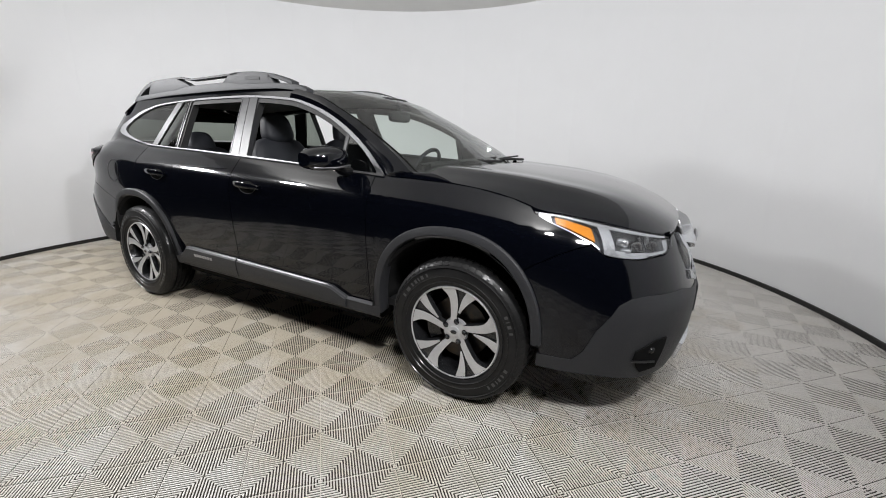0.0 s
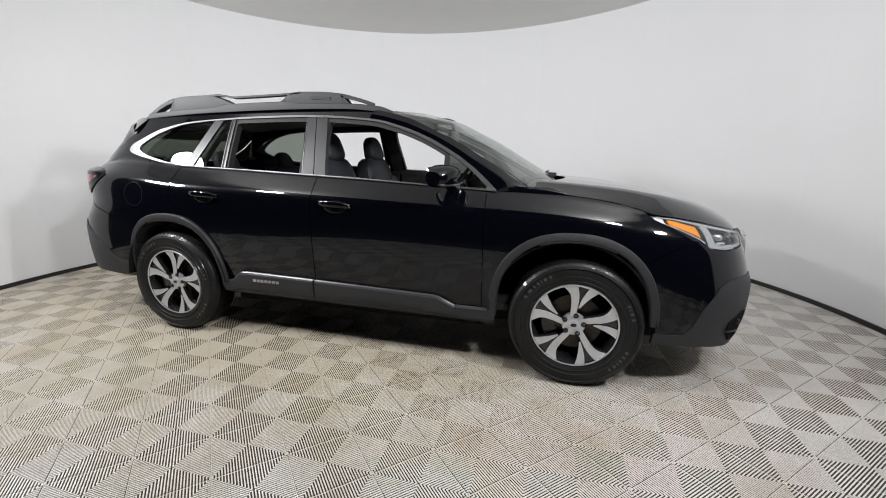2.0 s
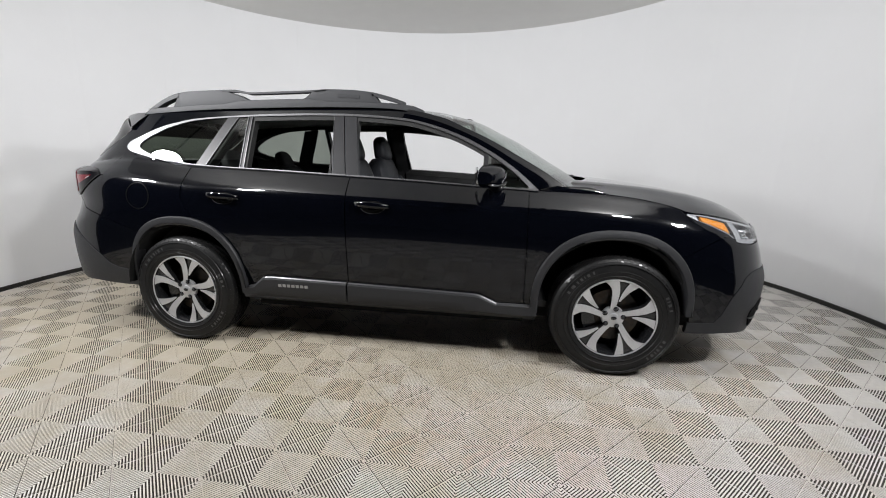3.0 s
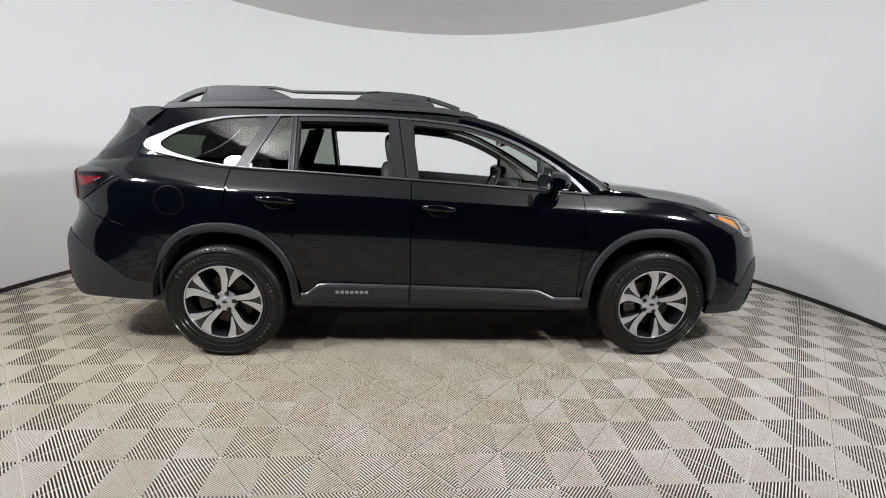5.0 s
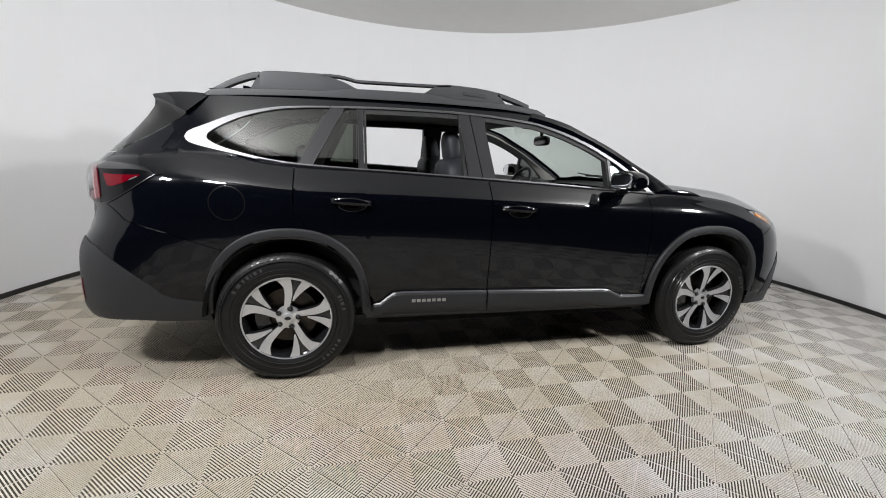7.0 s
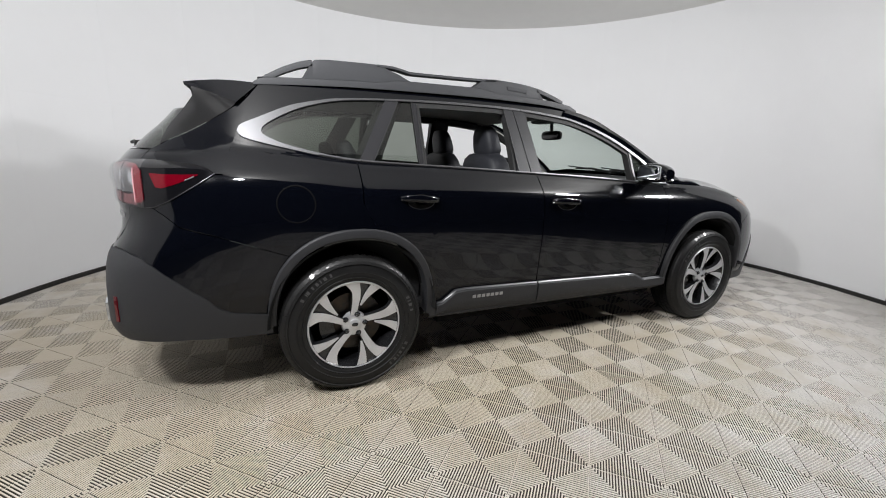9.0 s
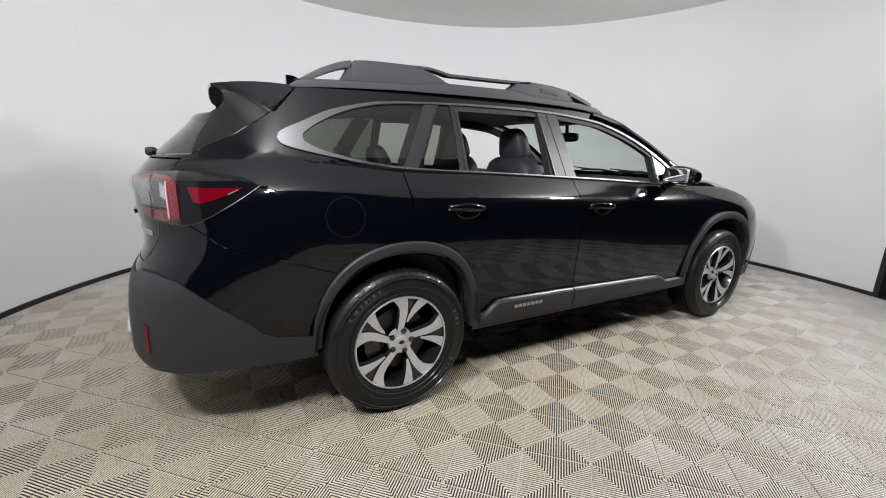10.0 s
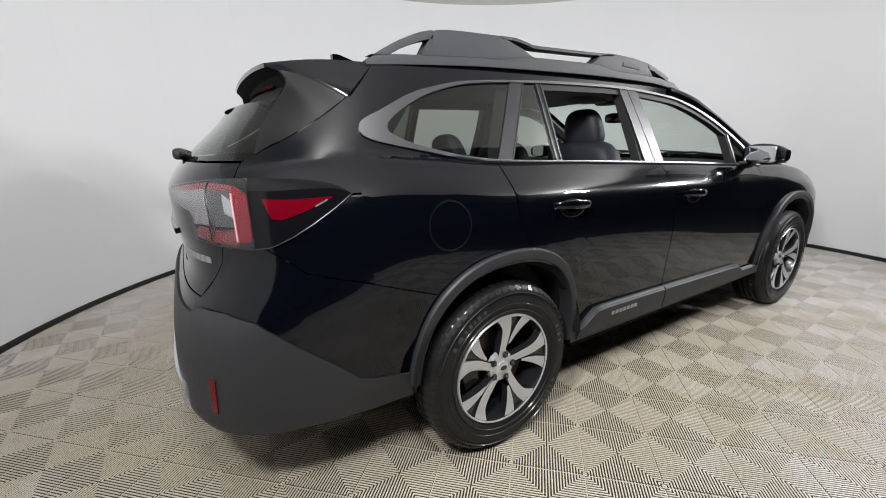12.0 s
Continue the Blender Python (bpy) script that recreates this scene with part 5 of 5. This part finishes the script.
        cx_, cz_ = 0.054 * math.cos(a), 0.054 * math.sin(a)
        nut.lathe([(0.0, -0.094), (0.007, -0.094), (0.0095, -0.089), (0.010, -0.070)], 12, centre=(cx_, 0, cz_))
        part("lug_nut", nut, ALLOY_DARK, hub)
        # Flat dark ring round the nut: painted shade of its hole, none is cut.
        part("nut_hole_shade", Shape().lathe([(0.0105, -0.0835), (0.0145, -0.0845)], 16, centre=(cx_, 0, cz_)), DARKGAP, hub)
    disc = Shape().lathe([(0.0, -0.084), (0.03, -0.084), (0.050, -0.081), (0.061, -0.078), (0.066, -0.06)], 40)
    part("hub_face", disc, ALLOY, hub, "bright hub face")
    cap = Shape().lathe([(0.0, -0.092), (0.020, -0.0915), (0.027, -0.088), (0.028, -0.080)], 32)
    part("hub_cap", cap, ALLOY, hub, "silver hub cap")
    part("cap_emblem", Shape().soft((0, -0.0925, 0), (0.034, 0.004, 0.020), 2.2, n=16), ALLOY_DARK, hub, "plain oval emblem")
    brake = Shape().lathe([(0.05, -0.030), (0.155, -0.030), (0.157, -0.005), (0.05, -0.005)], 48)
    part("brake_disc", brake, STEEL, hub, "steel brake disc")
    cal = Shape().lathe([(0.10, -0.048), (0.172, -0.048), (0.178, 0.02), (0.10, 0.02)], 12, a0=radians(150), a1=radians(205))
    part("brake_caliper", cal, ALLOY_DARK, hub)
    part("wheel_back", Shape().lathe([(0.0, 0.03), (0.21, 0.03)], 32), LINER, hub)
    return hub


wheel = build_wheel()
tagged(wheel, "two-tone alloy wheel with black tyre")
wheel.parent = car
AX, WY, WZ = 1.373, -0.782, 0.3590
wheel.matrix_basis = pose(-AX, WY, WZ)
for m in (pose(AX, WY, WZ, 0, -4.5, 0), pose(AX, -WY, WZ, 0, 0, 180), pose(-AX, -WY, WZ, 0, 0, 180)):
    copy_thing(wheel, m)


# ---- inside ----
def cushion(centre, size, rot, taper):
    """A padded headrest, narrower towards its top."""
    sh = Shape().soft((0, 0, 0), size, 3.2, n=24)
    out_ = []
    for x, y, z in sh.v:
        k = 1 - taper * (z / size[2] + 0.5)
        out_.append(tuple(rot @ Vector((x * (1 - 1.1 * (1 - k)) + 0.008, y * k, z)) + Vector(centre)))
    sh.v = out_
    return sh


def build_seat(x, y, z, back_len, tilt, name="seat", head=(0.135, 0.275, 0.215)):
    s = part(name, Shape().soft((x + 0.06, y, z), (0.56, 0.52, 0.20), 4), LEATHER, car, "black leather seat")
    rot = Euler((0, radians(-tilt), 0)).to_matrix()
    up = rot @ Vector((0, 0, 1))
    b0 = Vector((x - 0.20, y, z + 0.02))
    part("backrest", Shape().soft(b0 + up * (back_len / 2), (0.18, 0.50, back_len + 0.06), 4.0, rot), LEATHER, s)
    for sy in (-0.2, 0.2):
        part("bolster", Shape().soft(b0 + up * (back_len * 0.42) + Vector((0.055, sy, 0)), (0.14, 0.11, back_len * 0.72), 3.5, rot), LEATHER, s)
    hr = b0 + up * (back_len + 0.105)
    part("headrest", cushion(hr + Vector((0.03, 0, (head[2] - 0.225) / 2)), head, rot, 0.26), LEATHER, s)
    for sy in (-0.06, 0.06):
        part("headrest_post", Shape().tube([b0 + up * (back_len - 0.04) + Vector((0.015, sy, 0)), hr + Vector((0.02, sy, -0.02))], 0.007, 8), CHROME, s)
    return s


for y in (-0.36, 0.36):
    build_seat(-0.04, y, 0.60, 0.61, 13)
for y in (-0.36, 0.36):
    build_seat(-0.92, y, 0.62, 0.52, 20, head=(0.11, 0.24, 0.17))
rb_ = Shape().soft((-1.02, 0, 0.60), (0.50, 1.30, 0.18), 6)
part("rear_bench", rb_, LEATHER, car, "black leather rear bench")
part("rear_bench_back", Shape().soft((-1.32, 0, 0.84), (0.16, 1.24, 0.52), 6, Euler((0, radians(-22), 0)).to_matrix()), LEATHER, car, "black leather rear bench back")
cabin = Shape()
cabin.box(-2.2, 1.0, -0.76, 0.76, 0.36, 0.40)
cabin.box(-2.25, -1.36, -0.56, 0.56, 0.44, 0.66)
part("cabin_floor", cabin, INTERIOR, car, "dark carpeted cabin floor")
for x0, x1, par in ((-0.235, 0.83, front_door), (-0.96, -0.25, rear_door)):
    dp = Shape()
    xs = stations(x0, x1, 0.08)
    dp.grid([[Vector((s, -0.735 + 0.02 * (z > 0.9), z)) for z in (0.40, 0.70, 0.86)] + [Vector((s, -0.70, 0.88)), Vector((s, -0.70, 0.93)), Vector((s, -0.735, 0.96)), Vector((s, body(s, OB(s)).y + 0.045, OB(s) - 0.012)), body(s, OB(s) - 0.004, -0.002)] for s in xs][::-1])
    sub("door_lining", dp, INTERIOR, par, "dark inner door panel")
rear_side = Shape()
rear_side.grid([[Vector((s, -0.70, 0.4)), Vector((s, -0.70, 0.9)), body(s, OB(s) - 0.01, -0.03)] for s in stations(-1.75, -0.96, 0.08)][::-1])
pair("cargo_lining", rear_side, INTERIOR, car)
bpil = Shape()
bpil.grid([[body(x, OB(x) + (OT(x) - OB(x)) * t, -0.05) for x in (-0.35 + 0.04 * (1 - t), -0.24 + 0.04 * (1 - t))] for t in (0, 0.25, 0.5, 0.75, 1.0)])
pair("pillar_lining", bpil, INTERIOR, car)
cpil = Shape()
cpil.grid([[body(x, OB(x) + (OT(x) - OB(x)) * t, -0.05) for x in (-1.34 + 0.17 * t, -1.20 + 0.17 * t)] for t in (0, 0.25, 0.5, 0.75, 1.0)])
pair("pillar_lining", cpil, INTERIOR, car)
dash = Shape()
prof = [(1.05, 0.98), (0.95, 1.045), (0.78, 1.055), (0.62, 1.030), (0.54, 0.98), (0.56, 0.85), (0.62, 0.70), (0.70, 0.45)]
dash.grid([[Vector((x, y, z - 0.015 * abs(y) ** 3)) for x, z in prof] for y in steps(-0.70, 0.70, 0.1)])
dsh = part("dashboard", dash, INTERIOR, car, "dark grey dashboard")
part("instrument_hood", Shape().soft((0.62, 0.37, 1.045), (0.20, 0.38, 0.10), 3), INTERIOR, dsh)
part("centre_screen", Shape().box(0.515, 0.535, -0.11, 0.11, 0.78, 1.03, 0.005), TRIMB, dsh, "dark upright centre screen")
part("centre_console", Shape().soft((0.15, 0, 0.62), (0.9, 0.22, 0.30), 6), INTERIOR, car, "dark centre console")
sw = Shape()
swm = pose(0.455, 0.37, 1.015, 0, -64, 0)
sw.tube([swm @ Vector((0.185 * math.cos(a), 0.185 * math.sin(a), 0)) for a in [2 * math.pi * k / 40 for k in range(40)]], 0.015, 10, closed=True)
stw = part("steering_wheel", sw, LEATHER, car, "black leather steering wheel")
hubm = Shape().soft(swm @ Vector((0, 0, -0.01)), (0.13, 0.15, 0.05), 3, swm.to_3x3())
for a in (0, math.pi, -math.pi / 2):
    hubm.tube([swm @ Vector((0.05 * math.sin(a) * 0, 0.05 * math.cos(a), -0.005)), swm @ Vector((-0.18 * abs(math.sin(a)), 0.18 * math.cos(a), 0))], 0.014, 8)
part("steering_hub", hubm, INTERIOR, stw)
part("steering_column", Shape().tube([swm @ Vector((0, 0, -0.02)), (0.66, 0.37, 0.90)], 0.05, 12), INTERIOR, stw)
rm = Shape().soft((0.47, 0.0, 1.405), (0.045, 0.24, 0.075), 4)
irm = part("inner_mirror", rm, TRIMB, car, "black inside mirror")
part("mirror_stalk", Shape().tube([(0.47, 0, 1.42), (0.46, 0, 1.505)], 0.014, 8), TRIMB, irm)
part("camera_housing", Shape().soft((0.40, 0.0, 1.512), (0.13, 0.30, 0.034), 4), INTERIOR, irm)
oc = Shape().soft((0.10, 0, 1.515), (0.26, 0.20, 0.04), 4)
part("overhead_console", oc, LINING, car)


# ---- floor tiles ----
TX, TY, TILE = -0.616, -1.783, 0.40
sub_ = Shape()
ring = [(ROOM_C[0] + (ROOM_R - 0.002) * math.cos(radians(3 * i)), ROOM_C[1] + (ROOM_R - 0.002) * math.sin(radians(3 * i))) for i in range(120)]
sub_.add([(x, y, -0.0135) for x, y in ring] + [(x, y, -0.0355) for x, y in ring], [tuple(range(120)), tuple(reversed(range(120, 240)))] + [(120 + i, 120 + (i + 1) % 120, (i + 1) % 120, i) for i in range(120)])
floor = part("floor", sub_, SUBFLOOR, smooth=False)
tagged(floor, "grey ribbed plastic floor tiles in a chequer of slanting ribs", "floor", kind="structure")

RIBS = 13
E_ = 0.20 / RIBS
RIB, LIP, DEPTH = 0.212 * E_, 0.0028, 0.0036


def tile_shape(inside=None):
    """Concentric slanting ribs round the tile's middle, with cross bars on the diagonals."""
    sh = Shape()
    for sx, sy in ((1, 1), (-1, 1), (-1, -1), (1, -1)):
        for k in range(2 * RIBS):
            c = (k + 0.5) * E_
            side = []
            for cc in (c - RIB, c - RIB * 0.3, c + RIB * 0.3, c + RIB):
                a = max(0.0, cc - 0.2)
                b = min(0.2, cc)
                side.append([(b * sx, (cc - b) * sy), (a * sx, (cc - a) * sy)])
            if inside:
                steps_ = [i / 40 for i in range(41)]
                at = lambda e, t: (e[0][0] + (e[1][0] - e[0][0]) * t, e[0][1] + (e[1][1] - e[0][1]) * t)
                ok = [t for t in steps_ if inside(*at(side[0], t)) and inside(*at(side[3], t))]
                if len(ok) < 2:
                    continue
                side = [[at(e, ok[0]), at(e, ok[-1])] for e in side]
            far = math.hypot(side[0][0][0] - side[0][1][0], side[0][0][1] - side[0][1][1])
            cutw = 0.0021 / far if far > 0.02 else 0.0
            for t0, t1 in (((0.0, 0.5 - cutw), (0.5 + cutw, 1.0)) if cutw and not inside else ((0.0, 1.0),)):
                piece = [[(e[0][0] + (e[1][0] - e[0][0]) * t, e[0][1] + (e[1][1] - e[0][1]) * t) for t in (t0, t1)] for e in side]
                v = []
                for n_, zs in ((0, (0.0, -LIP)), (1, (-DEPTH,)), (2, (-DEPTH,)), (3, (-LIP, 0.0))):
                    for z in zs:
                        v += [(x, y, z) for x, y in piece[n_]]
                f = [(0, 1, 11, 10), (2, 3, 1, 0), (4, 5, 3, 2), (8, 9, 7, 6), (10, 11, 9, 8)]
                if sx * sy > 0:
                    f = [tuple(reversed(q)) for q in f]
                sh.add(v, f)
        w = 0.0019
        d = 0.7071 * w
        e0, e1 = 0.004, 0.197
        p = [(e0 * sx + d * sy, e0 * sy - d * sx), (e1 * sx + d * sy, e1 * sy - d * sx), (e1 * sx - d * sy, e1 * sy + d * sx), (e0 * sx - d * sy, e0 * sy + d * sx)]
        if not inside or all(inside(x, y) for x, y in p):
            sh.add([(x, y, -0.0075) for x, y in p], [(0, 1, 2, 3)])
    return sh


def tile_mesh(shape):
    me = bpy.data.meshes.new("tile")
    me.from_pydata(shape.v, [], shape.f)
    me.materials.append(TILEM)
    return me


whole_tile = tile_mesh(tile_shape())
LIM = ROOM_R - 0.014
for i in range(-12, 14):
    for j in range(-8, 16):
        cx, cy = TX + TILE * i, TY + TILE * j
        far = max(math.hypot(cx + a - ROOM_C[0], cy + b - ROOM_C[1]) for a in (-0.2, 0.2) for b in (-0.2, 0.2))
        near = min(math.hypot(cx + a - ROOM_C[0], cy + b - ROOM_C[1]) for a in (-0.2, 0, 0.2) for b in (-0.2, 0, 0.2))
        if near > LIM:
            continue
        me = whole_tile
        if far > LIM:
            sh = tile_shape(lambda x, y: math.hypot(cx + x - ROOM_C[0], cy + y - ROOM_C[1]) < LIM)
            if not sh.f:
                continue
            me = tile_mesh(sh)
        ob = new("tile", me)
        ob.parent = floor
        ob.location = (cx, cy, 0)
